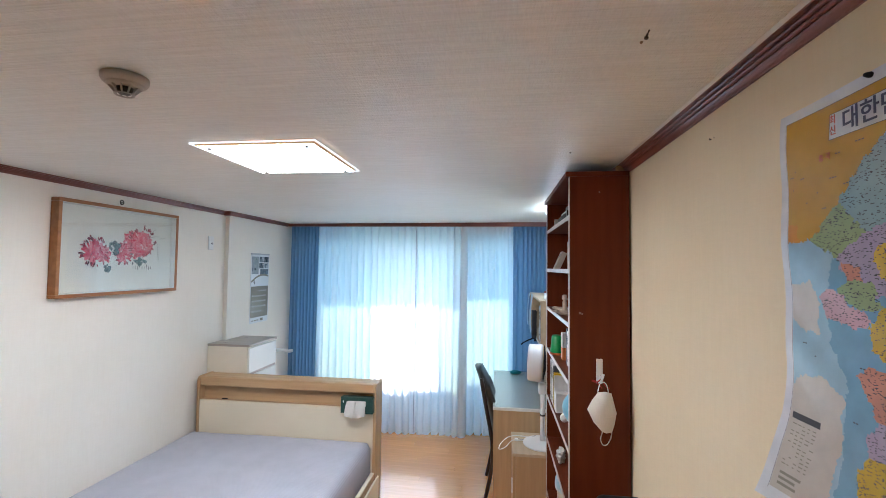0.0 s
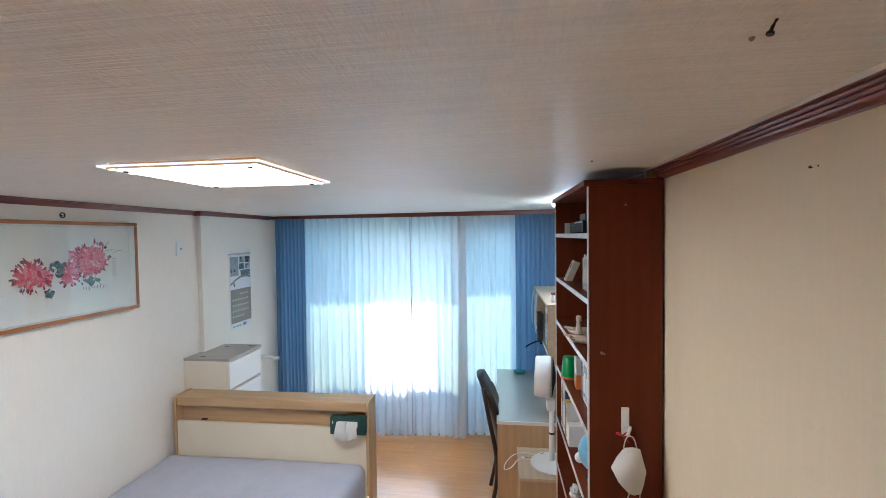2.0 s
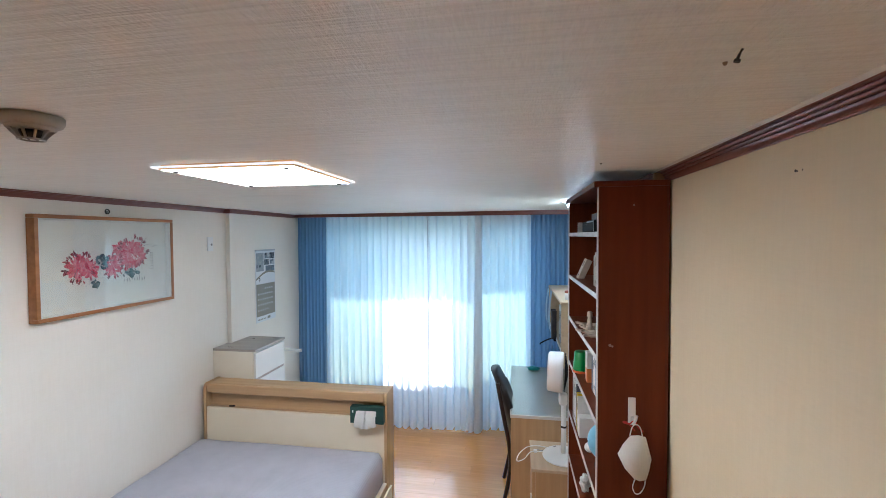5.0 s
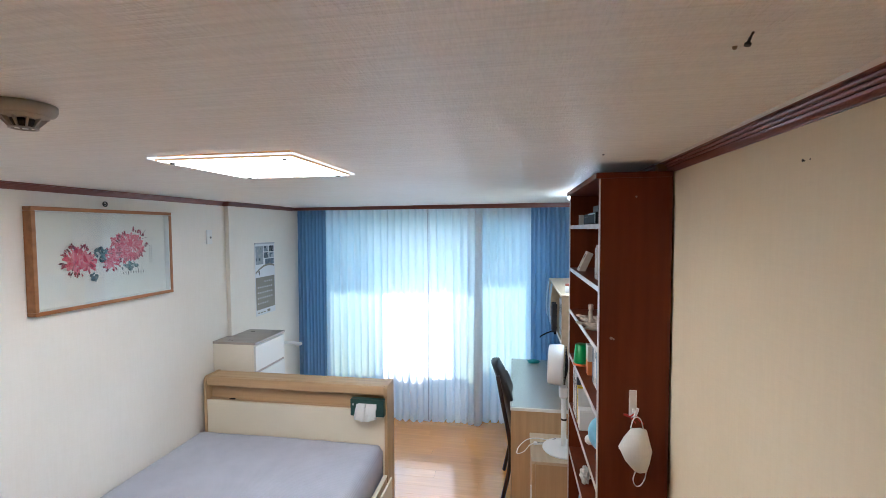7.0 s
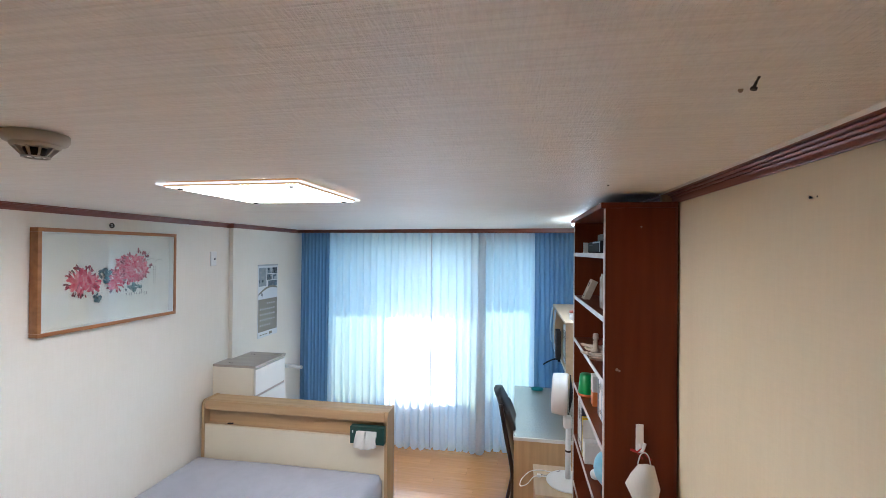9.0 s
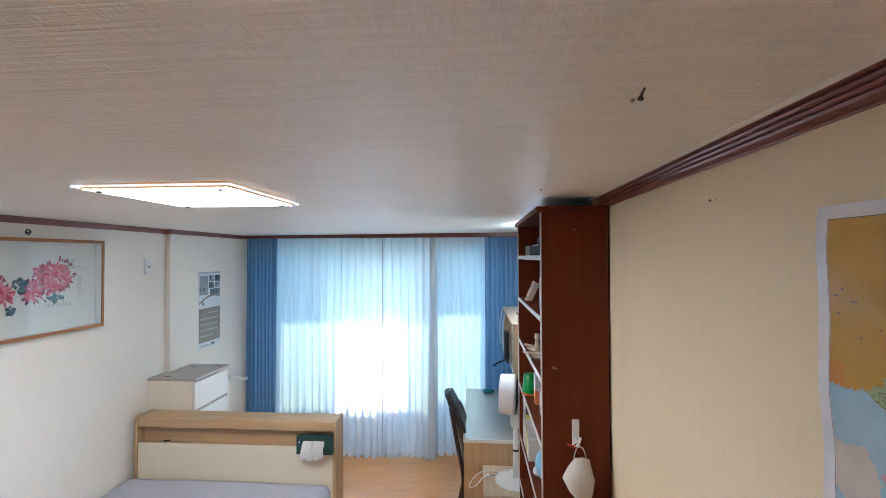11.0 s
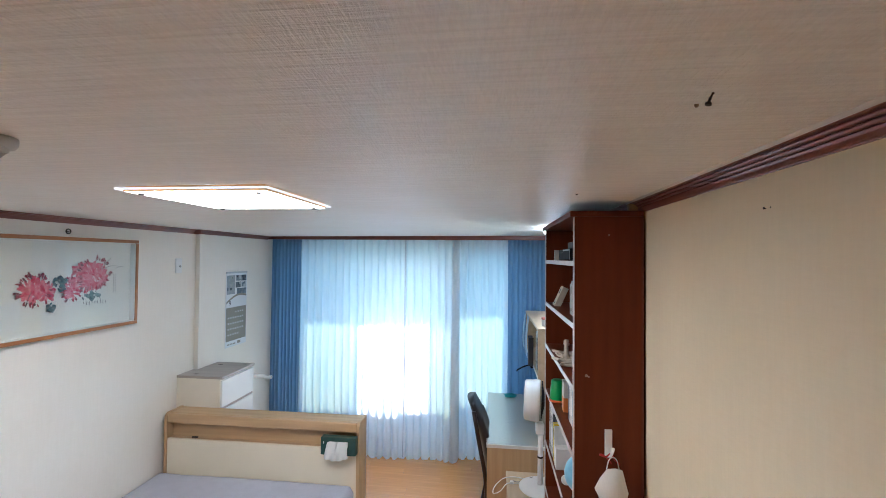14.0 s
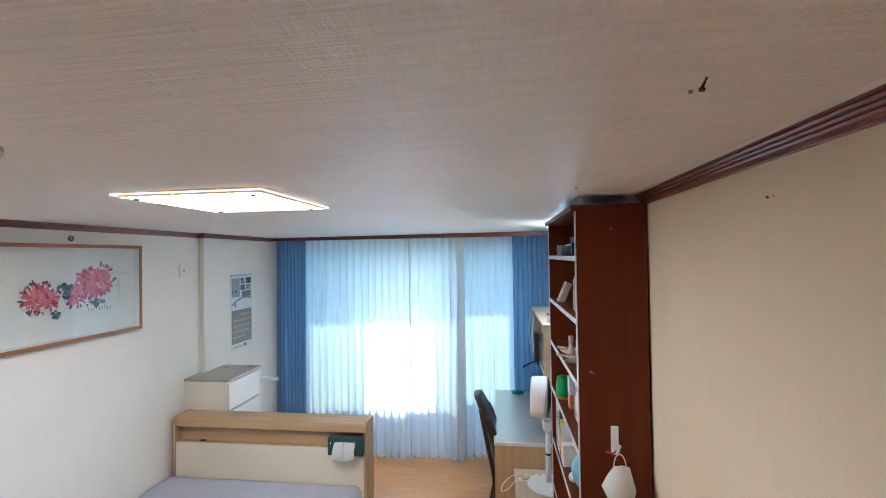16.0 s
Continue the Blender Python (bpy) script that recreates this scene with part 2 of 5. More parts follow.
def tube(points, radius, steps=8, bm=None, closed=False):
    """A round bar along a line of points."""
    bm = bm or bmesh.new()
    pts = [Vector(p) for p in points]
    rings = []
    for i, p in enumerate(pts):
        a = pts[i - 1] if (i or closed) else p
        b = pts[(i + 1) % len(pts)] if (i + 1 < len(pts) or closed) else p
        d = (b - a).normalized()
        u = d.cross(Vector((0, 0, 1)) if abs(d.z) < 0.9 else Vector((1, 0, 0))).normalized()
        w = d.cross(u)
        r = radius[i] if isinstance(radius, (list, tuple)) else radius
        rings.append([bm.verts.new(p + r * (math.cos(2 * math.pi * k / steps) * u + math.sin(2 * math.pi * k / steps) * w)) for k in range(steps)])
    pairs = list(zip(rings, rings[1:])) + ([(rings[-1], rings[0])] if closed else [])
    for a, b in pairs:
        for k in range(steps):
            bm.faces.new((a[k], a[(k + 1) % steps], b[(k + 1) % steps], b[k]))
    if not closed:
        bm.faces.new(rings[0][::-1])
        bm.faces.new(rings[-1])
    bmesh.ops.recalc_face_normals(bm, faces=bm.faces[:])
    return bm


def curve_points(knots, n=8):
    """Catmull-Rom points through the knots."""
    k = [Vector(p) for p in knots]
    k = [2 * k[0] - k[1]] + k + [2 * k[-1] - k[-2]]
    out = []
    for i in range(1, len(k) - 2):
        for j in range(n):
            t = j / n
            out.append(0.5 * (2 * k[i] + (k[i + 1] - k[i - 1]) * t + (2 * k[i - 1] - 5 * k[i] + 4 * k[i + 1] - k[i + 2]) * t * t + (3 * k[i] - k[i - 1] - 3 * k[i + 1] + k[i + 2]) * t ** 3))
    return out + [k[-2]]


def prism(outline, a, b, axis="y", bm=None):
    """Extrudes an outline of (p, q) pairs along an axis from a to b."""
    bm = bm or bmesh.new()
    put = {"x": lambda p, q, s: (s, p, q), "y": lambda p, q, s: (p, s, q), "z": lambda p, q, s: (p, q, s)}[axis]
    lo = [bm.verts.new(put(p, q, a)) for p, q in outline]
    hi = [bm.verts.new(put(p, q, b)) for p, q in outline]
    for i in range(len(lo)):
        j = (i + 1) % len(lo)
        bm.faces.new((lo[i], lo[j], hi[j], hi[i]))
    bm.faces.new(lo[::-1])
    bm.faces.new(hi)
    bmesh.ops.recalc_face_normals(bm, faces=bm.faces[:])
    return bm


# ---- the room ----
XW, XE, YS, YN, H = -2.16, 0.805, -2.9, 4.86, 2.30
PIL = -2.122
tagged(part("floor", slab(XW - 0.15, XE + 0.15, YS - 0.15, YN + 0.1, -0.2, -0.012), FLOOR), "honey-coloured wood laminate floor with a soft sheen", "floor", kind="structure")
DROP = 0.0056
top = slab(XW - 0.15, XE + 0.15, YS - 0.15, YN + 0.1, H, H + 0.03)
for v in top.verts:
    if v.co.z < H + 0.015:
        v.co.z += DROP * (v.co.x - 0.5)
tagged(part("ceiling", top, CEIL), "off-white linen-textured papered ceiling", "ceiling", kind="structure")
tagged(part("wall_west", slab(XW - 0.15, XW, YS - 0.15, YN + 0.1, -0.2, H), WALL), "cream papered wall beside the bed", "wall", kind="structure")
tagged(part("wall_east", slab(XE, XE + 0.15, YS - 0.15, YN + 0.1, -0.2, H), WALL_E), "beige woven-look papered wall beside the bookcase", "wall", kind="structure")
# unseen end wall, set far back so it bounces less light
tagged(part("wall_south", slab(XW, XE, YS - 0.15, YS, -0.2, H), WALL), "plain cream papered wall", "wall", kind="structure")
tagged(part("pilaster", slab(XW + 0.001, PIL, 3.545, YN - 0.002, -0.01, H - 0.016, 0.002), WALL), "shallow cream papered pilaster on the wall", "pilaster", kind="structure")

# window wall round the balcony door
wall_n = slab(XW, -2.10, YN, YN + 0.18, -0.2, H)
slab(0.74, XE, YN, YN + 0.18, -0.2, H, bm=wall_n)
slab(-2.10, 0.74, YN, YN + 0.18, 2.18, H, bm=wall_n)
tagged(part("wall_north", wall_n, WALL), "wall round the wide balcony window", "wall", kind="structure")

# crown moulding: cove and ridges, one run a wall
def crown(depth, high):
    """Half profile from the wall up: a broad cove, two beads with quirks between them, a flat fillet under the ceiling."""
    d, h = depth, high
    return [(0, 0), (0.10 * d, 0), (0.12 * d, 0.06 * h), (0.22 * d, 0.14 * h), (0.34 * d, 0.27 * h), (0.40 * d, 0.38 * h), (0.38 * d, 0.44 * h),
            (0.47 * d, 0.43 * h), (0.54 * d, 0.47 * h), (0.58 * d, 0.54 * h), (0.57 * d, 0.61 * h), (0.54 * d, 0.63 * h),
            (0.64 * d, 0.62 * h), (0.71 * d, 0.66 * h), (0.75 * d, 0.73 * h), (0.74 * d, 0.80 * h), (0.71 * d, 0.82 * h),
            (0.93 * d, 0.82 * h), (d, 0.88 * h), (d, h), (0, h)]


def moulding(wall_x, sign, y0, y1, high=0.041, depth=0.048, top=H + 0.001):
    return prism([(wall_x + sign * p, top - high + q) for p, q in crown(depth, high)], y0, y1, "y")


tagged(part("trim_east", moulding(XE, -1, YS, 4.6), MOULD), "red-brown ridged crown moulding under the ceiling", "moulding", kind="structure")
tagged(part("trim_west", moulding(XW, 1, YS, 3.51, 0.036, 0.026, H - 0.0145), MOULD), "red-brown crown moulding above the bed", "moulding", kind="structure")
west2 = moulding(PIL, 1, 3.545, 4.6, 0.036, 0.026, H - 0.0143)
slab(XW + 0.002, PIL + 0.028, 3.512, 3.543, H - 0.053, H - 0.015, 0.002, bm=west2)
tagged(part("trim_pilaster", west2, MOULD), "red-brown crown moulding stepping round the pilaster", "moulding", kind="structure")
board = prism([(4.615 + q, H - 0.045 + p) for p, q in ((0, 0), (0.045, 0), (0.045, 0.025), (0.006, 0.025), (0.006, 0.02), (0, 0.02))], XW + 0.03, XE - 0.002, "x")
tagged(part("trim_curtain", board, MOULD), "slim red-brown curtain pelmet strip", "moulding", kind="structure")
tagged(part("baseboard", slab(XW + 0.001, XW + 0.012, YS, 3.54, 0, 0.06, 0.002), MOULD), "low red-brown skirting board", "skirting", kind="structure")

# balcony beyond the window, unseen: its edges cut the sun, pale faces bounce it
OUT = YN + 0.46
CONC = grain(material("painted concrete", (0.75, 0.74, 0.71), 0.8), (0.84, 0.82, 0.80), (0.78, 0.76, 0.74), (3, 3, 3), 6, 0.2)
balc = slab(-2.6, 1.3, YN + 0.18, OUT + 0.15, -0.25, -0.02)
slab(-2.6, 1.3, YN + 0.18, OUT + 0.15, 2.30, 2.5, bm=balc)
slab(-2.6, 1.3, OUT, OUT + 0.06, -0.02, 1.128, bm=balc)
slab(-2.6, 1.3, OUT, OUT + 0.06, 2.13, 2.3, bm=balc)
# piers added to keep the sun off the blue curtains
slab(-2.6, -1.80, OUT, OUT + 0.06, 1.128, 2.13, bm=balc)
slab(0.38, 1.3, OUT, OUT + 0.06, 1.128, 2.13, bm=balc)
slab(-2.75, -2.6, YN, OUT + 0.15, -0.25, 2.5, bm=balc)
slab(1.3, 1.45, YN, OUT + 0.15, -0.25, 2.5, bm=balc)
tagged(part("balcony", balc, CONC), "unseen pale concrete balcony with a parapet behind the curtains", "balcony", kind="structure")
GREENERY = grain(material("lawn and trees", (0.06, 0.1, 0.03), 0.9), (0.09, 0.13, 0.04), (0.04, 0.07, 0.025), (0.2, 0.2, 0.2), 5)
tagged(part("ground", slab(-400, 400, OUT + 1, 700, -9.2, -9), GREENERY), "green ground below the balcony", "ground", kind="structure")

# unseen window: open sash and dim side panes shape the sun patch
win = tagged(empty("window_1", pose(0, OUT + 0.03, 1.128)), "unseen aluminium balcony window with one sash slid open", "window", kind="structure")
for x in (-1.80, -1.22, -0.43, 0.33):
    part("mullion", slab(x, x + 0.05, -0.03, 0.03, 0.0, 1.001, 0.004), WHITE, win)
part("rail", slab(-1.748, 0.328, -0.028, 0.028, 0.0, 0.03, 0.004), WHITE, win)
part("rail", slab(-1.748, 0.328, -0.028, 0.028, 0.971, 1.001, 0.004), WHITE, win)
for a, b in ((-1.749, -1.221), (-0.379, 0.329)):
    g = part("pane", slab(a, b, -0.004, 0.004, 0.03, 0.971), TINTED, win)
win2 = tagged(empty("window_2", pose(0, YN + 0.08, 0)), "white sliding balcony door frame behind the curtains", "window", kind="structure")
for x in (-2.10, -0.20, 0.665):
    part("stile", slab(x, x + 0.075, -0.035, 0.035, 0.0, 2.18, 0.004), WHITE, win2)
part("rail", slab(-2.024, 0.665, -0.033, 0.033, 2.11, 2.178, 0.004), WHITE, win2)
part("rail", slab(-2.024, 0.665, -0.033, 0.033, 0.0, 0.05, 0.004), WHITE, win2)


# ---- curtains ----
def curtain(name, x0, x1, y, top, bottom, pleats, depth, mat, label, seed, pinch=0.35):
    """Pleated cloth: pinched pleats at the head, deeper and wandering folds towards the hem."""
    rnd = random.Random(seed)
    nx, nz = pleats * 14, 40
    phase = [rnd.uniform(-0.5, 0.5) for _ in range(pleats + 2)]
    amp = [rnd.uniform(0.5, 1.3) for _ in range(pleats + 2)]
    verts, faces = [], []
    for j in range(nz + 1):
        v = j / nz
        for i in range(nx + 1):
            u = i / nx
            k = u * pleats
            n = int(k)
            fr = k - n
            a = amp[n] * (1 - fr) + amp[n + 1] * fr
            ph = phase[n] * (1 - fr) + phase[n + 1] * fr
            swell = pinch + (1 - pinch) * min(1, v * 1.6)
            ang = 2 * math.pi * (k + ph * 0.55 * v)
            w = math.sin(ang) + 0.3 * v * math.sin(2 * ang + 3 * ph) + 0.16 * math.sin(3.1 * ang + 5 * ph)
            sharp = math.copysign(abs(w) ** 0.8, w)
            xx = x0 + u * (x1 - x0) + 0.42 * depth * (0.5 + 0.5 * v) * a * math.cos(ang)
            z = top + (bottom - top) * v
            if j == nz:
                z += 0.006 * math.sin(ang + 1)
            verts.append((xx, y + depth * swell * a * sharp, z))
    for j in range(nz):
        for i in range(nx):
            p = j * (nx + 1) + i
            faces.append((p, p + 1, p + nx + 2, p + nx + 1))
    me = bpy.data.meshes.new(name)
    me.from_pydata(verts, [], faces)
    me.polygons.foreach_set("use_smooth", [True] * len(faces))
    me.materials.append(mat)
    return tagged(new(name, me), label, "curtain", group="curtains at the window")


curtain("curtain", -2.115, -1.795, 4.685, 2.262, 0.02, 8, 0.026, BLUE, "blue full-length pleated curtain drawn to the side", 1, 0.7)
curtain("curtain", 0.375, 0.785, 4.685, 2.262, 0.02, 9, 0.026, BLUE, "blue full-length pleated curtain beside the desk", 2, 0.7)
curtain("sheer_curtain", -1.83, -0.672, 4.742, 2.262, 0.015, 15, 0.054, SHEER, "white sheer curtain lit by the window behind", 3)
sheer = curtain("sheer_curtain", -0.685, -0.128, 4.742, 2.262, 0.015, 7, 0.054, SHEER, "white sheer curtain lit by the window behind", 4)
curtain("sheer_curtain", -0.205, 0.40, 4.80, 2.262, 0.015, 8, 0.030, SHEER, "white sheer curtain overlapping its neighbour", 6)


def hem(x0, x1, y, top, bottom):
    """Folded edge of a curtain: a narrow doubled strip, gently waved."""
    bm = bmesh.new()
    rows = []
    for j in range(31):
        v = j / 30
        z = top + (bottom - top) * v
        rows.append([bm.verts.new((x0 + (x1 - x0) * k / 4 + 0.006 * math.sin(2.2 * v + 0.6), y + 0.006 * math.sin(5 * v + 0.9 * k), z)) for k in range(5)])
    for a, b in zip(rows, rows[1:]):
        for k in range(4):
            bm.faces.new((a[k], a[k + 1], b[k + 1], b[k]))
    return bm


part("hem", hem(-0.208, -0.135, 4.772, 2.258, 0.03), HEM, sheer, "edge hem with shade put into its grey colour", True)
part("hem", hem(-0.684, -0.672, 4.70, 2.258, 0.03), HEM, sheer, "edge hem with shade put into its grey colour", True)


# ---- bed ----
HB = 3.19
bed = tagged(empty("bed", pose(-1.45, 2.3, 0)), "light oak bed with a cream-panelled storage headboard", "bed")
BX0, BX1 = -2.112, -0.672


def bed_part(name, bm, mat, label=""):
    o = part(name, bm, mat, bed, label)
    o.matrix_basis = bed.matrix_basis.inverted()
    return o


CHEEK = [(HB - 0.005, 0), (HB + 0.165, 0), (HB + 0.165, 0.942)] + [(HB + 0.030 - 0.035 * math.sin(k * math.pi / 12), 0.907 + 0.035 * math.cos(k * math.pi / 12)) for k in range(7)]
bed_part("headboard_side", prism(CHEEK, BX1 - 0.02, BX1, "x"), OAK)
bed_part("headboard_side", prism(CHEEK, BX0, BX0 + 0.02, "x"), OAK)
bed_part("headboard_top", slab(BX0 + 0.021, BX1 - 0.021, HB + 0.03, HB + 0.163, 0.918, 0.938, 0.003), OAK_X)
bed_part("headboard_lip", slab(BX0 + 0.021, BX1 - 0.021, HB + 0.002, HB + 0.029, 0.872, 0.938, 0.008, 3), OAK_X)
bed_part("headboard_niche", slab(BX0 + 0.021, BX1 - 0.021, HB + 0.058, HB + 0.073, 0.70, 0.917, 0.001), OAK_X)
bed_part("headboard_ledge", slab(BX0 + 0.021, BX1 - 0.021, HB + 0.021, HB + 0.057, 0.742, 0.762, 0.001), OAK_X)
bed_part("headboard_panel", slab(BX0 + 0.021, BX1 - 0.021, HB, HB + 0.02, 0.02, 0.764, 0.003), CREAM, "cream panel of the headboard")
bed_part("bed_base", slab(BX0 + 0.02, BX1 - 0.03, 1.15, HB - 0.003, 0.0, 0.20, 0.004), OAK)
rail_board = bed_part("side_rail", slab(BX1 - 0.03, BX1 - 0.005, 1.12, HB - 0.006, 0.06, 0.29, 0.005), OAK)
under(bed_part("side_rail_cap", slab(BX1 - 0.032, BX1 - 0.003, 1.12, HB - 0.006, 0.291, 0.305, 0.004), CREAM), rail_board)
bed_part("foot_board", slab(BX0, BX1, 1.10, 1.119, 0, 0.32, 0.004), OAK)
for k in range(3):
    bed_part("drawer_front", slab(BX1 - 0.004, BX1 + 0.012, 1.16 + k * 0.71, 1.16 + k * 0.71 + 0.68, 0.03, 0.25, 0.004), CREAM)

SHEET = grain(material("grey-lilac cotton sheet", (0.40, 0.40, 0.48), 0.9, 0, 0.2), (0.52, 0.525, 0.60), (0.48, 0.485, 0.56), (9, 9, 9), 6, 0.3, 0.003)


def sheet_stripes(m):
    """Fine woven stripes across the cloth, and creases."""
    n, l, b = nodes_of(m)
    tc, w = n.new("ShaderNodeTexCoord"), n.new("ShaderNodeTexWave")
    w.bands_direction = "X"
    w.inputs["Scale"].default_value = 45
    w.inputs["Distortion"].default_value = 0.6
    l.new(tc.outputs["Object"], w.inputs["Vector"])
    mix = n.new("ShaderNodeMix")
    mix.data_type, mix.blend_type = "RGBA", "MULTIPLY"
    old = b.inputs["Base Color"].links[0].from_socket
    ramp = n.new("ShaderNodeValToRGB")
    ramp.color_ramp.elements[0].color = (0.86, 0.86, 0.87, 1)
    l.new(w.outputs["Fac"], ramp.inputs[0])
    mix.inputs["Factor"].default_value = 0.7
    l.new(old, mix.inputs[6])
    l.new(ramp.outputs[0], mix.inputs[7])
    l.new(mix.outputs[2], b.inputs["Base Color"])
    return m


sheet_stripes(SHEET)


def mattress():
    x0, x1, y0, y1, z0, z1 = XW + 0.014, BX1 - 0.036, 1.13, HB - 0.004, 0.202, 0.528
    nx, ny, r = 60, 80, 0.07
    bm = bmesh.new()
    grid = []
    for j in range(ny + 1):
        row = []
        for i in range(nx + 1):
            u, v = i / nx, j / ny
            x, y = x0 + u * (x1 - x0), y0 + v * (y1 - y0)
            d = min(x - x0 + 0.02, x1 - x, y1 - y + 0.03, y - y0)
            drop = 0
            if d < r:
                drop = r - math.sqrt(max(0, r * r - (r - d) ** 2))
            soft = 0.006 * noise.noise(Vector((x * 2.3, y * 2.3, 0))) + 0.0025 * noise.noise(Vector((x * 9, y * 5, 3)))
            row.append(bm.verts.new((x, y, z1 - drop * 0.75 + soft)))
        grid.append(row)
    for j in range(ny):
        for i in range(nx):
            bm.faces.new((grid[j][i], grid[j][i + 1], grid[j + 1][i + 1], grid[j + 1][i]))
    rim = [grid[0][i] for i in range(nx + 1)] + [grid[j][nx] for j in range(1, ny + 1)] + [grid[ny][i] for i in range(nx - 1, -1, -1)] + [grid[j][0] for j in range(ny - 1, 0, -1)]
    low = [bm.verts.new((v.co.x, v.co.y, z0)) for v in rim]
    for i in range(len(rim)):
        j = (i + 1) % len(rim)
        bm.faces.new((rim[i], low[i], low[j], rim[j]))
    bm.faces.new(low)
    bmesh.ops.recalc_face_normals(bm, faces=bm.faces[:])
    return bm


bedding = tagged(empty("mattress", pose(-1.4, 2.2, 0.2)), "mattress in a grey-lilac fitted sheet on the bed", "mattress")
part("fitted_sheet", mattress(), SHEET, bedding, "grey-lilac striped fitted sheet", True).matrix_basis = bedding.matrix_basis.inverted()
part("mattress_core", slab(BX0 + 0.02, BX1 - 0.05, 1.15, HB - 0.02, 0.2005, 0.46, 0.02), CREAM, bedding).matrix_basis = bedding.matrix_basis.inverted()
piping = [(BX1 - 0.037, 1.2 + 0.04 * k, 0.225 + 0.001 * math.sin(k)) for k in range(49)]
part("piping", tube(piping, 0.004, 6), SHEET, bedding, "piped lower seam", True).matrix_basis = bedding.matrix_basis.inverted()

# ---- bookcase ----
CX0, CX1, CY0, CY1 = 0.536, 0.797, 2.035, 2.955
SHELVES = (2.046, 1.798, 1.552, 1.287, 0.985, 0.715, 0.38, 0.06)
case = tagged(empty("bookcase", pose(0.67, 2.5, 0)), "tall dark mahogany bookcase with reflections painted pale on its shelf edges", "bookcase")


def case_part(name, bm, mat, label=""):
    o = part(name, bm, mat, case, label)
    o.matrix_basis = case.matrix_basis.inverted()
    return o


for y0 in (CY0, CY1 - 0.022):
    panel = case_part("side_panel", slab(CX0 + 0.003, CX1, y0, y0 + 0.022, 0, 2.24, 0.001), MAHOGANY)
    under(case_part("side_edge", slab(CX0 - 0.001, CX0 + 0.003, y0 + 0.001, y0 + 0.021, 0, 2.238, 0.001), EDGE, "edge strip of the side panel, pale with painted reflection"), panel)
case_part("top_board", slab(CX0 - 0.016, CX1, CY0 - 0.006, CY1 + 0.006, 2.24, 2.262, 0.003), MAHOGANY)
case_part("back_panel", slab(CX1 - 0.008, CX1 - 0.001, CY0 + 0.0225, CY1 - 0.0225, 0.02, 2.239), MAHOGANY)
for z in SHELVES:
    shelf = case_part("shelf", slab(CX0 + 0.004, CX1 - 0.009, CY0 + 0.0225, CY1 - 0.0225, z, z + 0.02), MAHOGANY)
    under(case_part("shelf_edge", slab(CX0, CX0 + 0.0038, CY0 + 0.0225, CY1 - 0.0225, z, z + 0.0205, 0.001), EDGE, "front edge of a shelf, pale with painted reflection"), shelf)

# ---- desk ----
DX0, DX1, DY0, DY1, DZ = 0.186, XE - 0.008, 3.43, 4.62, 0.748
desk = tagged(empty("desk", pose(0.5, 4.0, 0)), "light oak desk with a glass sheet on its top", "desk")


def desk_part(name, bm, mat, label=""):
    o = part(name, bm, mat, desk, label)
    o.matrix_basis = desk.matrix_basis.inverted()
    return o


desk_part("desktop", slab(DX0, DX1, DY0, DY1, DZ - 0.025, DZ, 0.003), grain(material("pale grey-beige laminate", (0.76, 0.74, 0.68), 0.4), (0.78, 0.76, 0.70), (0.72, 0.70, 0.64), (30, 3, 30), 6))
desk_part("side_panel", slab(DX0 + 0.004, DX1, DY0 + 0.004, DY0 + 0.026, 0, DZ - 0.0255, 0.002), OAK)
desk_part("side_panel", slab(DX0 + 0.03, DX1, DY1 - 0.026, DY1 - 0.004, 0, DZ - 0.0255, 0.002), OAK)
desk_part("back_panel", slab(DX1 - 0.02, DX1 - 0.004, DY0 + 0.027, DY1 - 0.027, 0.25, DZ - 0.0255, 0.002), OAK)
desk_part("glass_top", slab(DX0 + 0.003, DX1 - 0.01, DY0 + 0.003, DY1 - 0.003, DZ + 0.001, DZ + 0.006, 0.001), DESKGLASS, "clear glass sheet on the desk")

# ---- desk hutch ----
hutch = tagged(empty("desk_hutch", pose(0.65, 4.1, DZ + 0.006)), "light oak shelf unit standing on the desk", "shelf unit")
HX, HY0, HY1, HZ = 0.551, 3.48, 4.60, 1.55


def hutch_part(name, bm, mat, label=""):
    o = part(name, bm, mat, hutch, label)
    o.matrix_basis = hutch.matrix_basis.inverted()
    return o


for y in (HY0, HY1 - 0.018):
    hutch_part("side_panel", prism([(HX, HZ), (DX1, HZ), (DX1, DZ + 0.007), (HX + 0.12, DZ + 0.007), (HX + 0.10, 1.13), (HX, 1.19)], y, y + 0.018, "y"), PALEOAK)
hutch_part("top_board", slab(HX - 0.004, DX1, HY0 - 0.002, HY1 + 0.002, HZ + 0.0005, HZ + 0.019, 0.002), PALEOAK)
hutch_shelf = hutch_part("shelf", slab(HX + 0.004, DX1 - 0.012, HY0 + 0.019, HY1 - 0.019, 1.20, 1.218, 0.002), PALEOAK)
under(hutch_part("shelf_edge", slab(HX, HX + 0.0038, HY0 + 0.019, HY1 - 0.019, 1.20, 1.218), WHITE, "white front edge"), hutch_shelf)
hutch_part("back_panel", slab(DX1 - 0.01, DX1 - 0.002, HY0 + 0.019, HY1 - 0.019, DZ + 0.01, HZ - 0.001), PALEOAK)

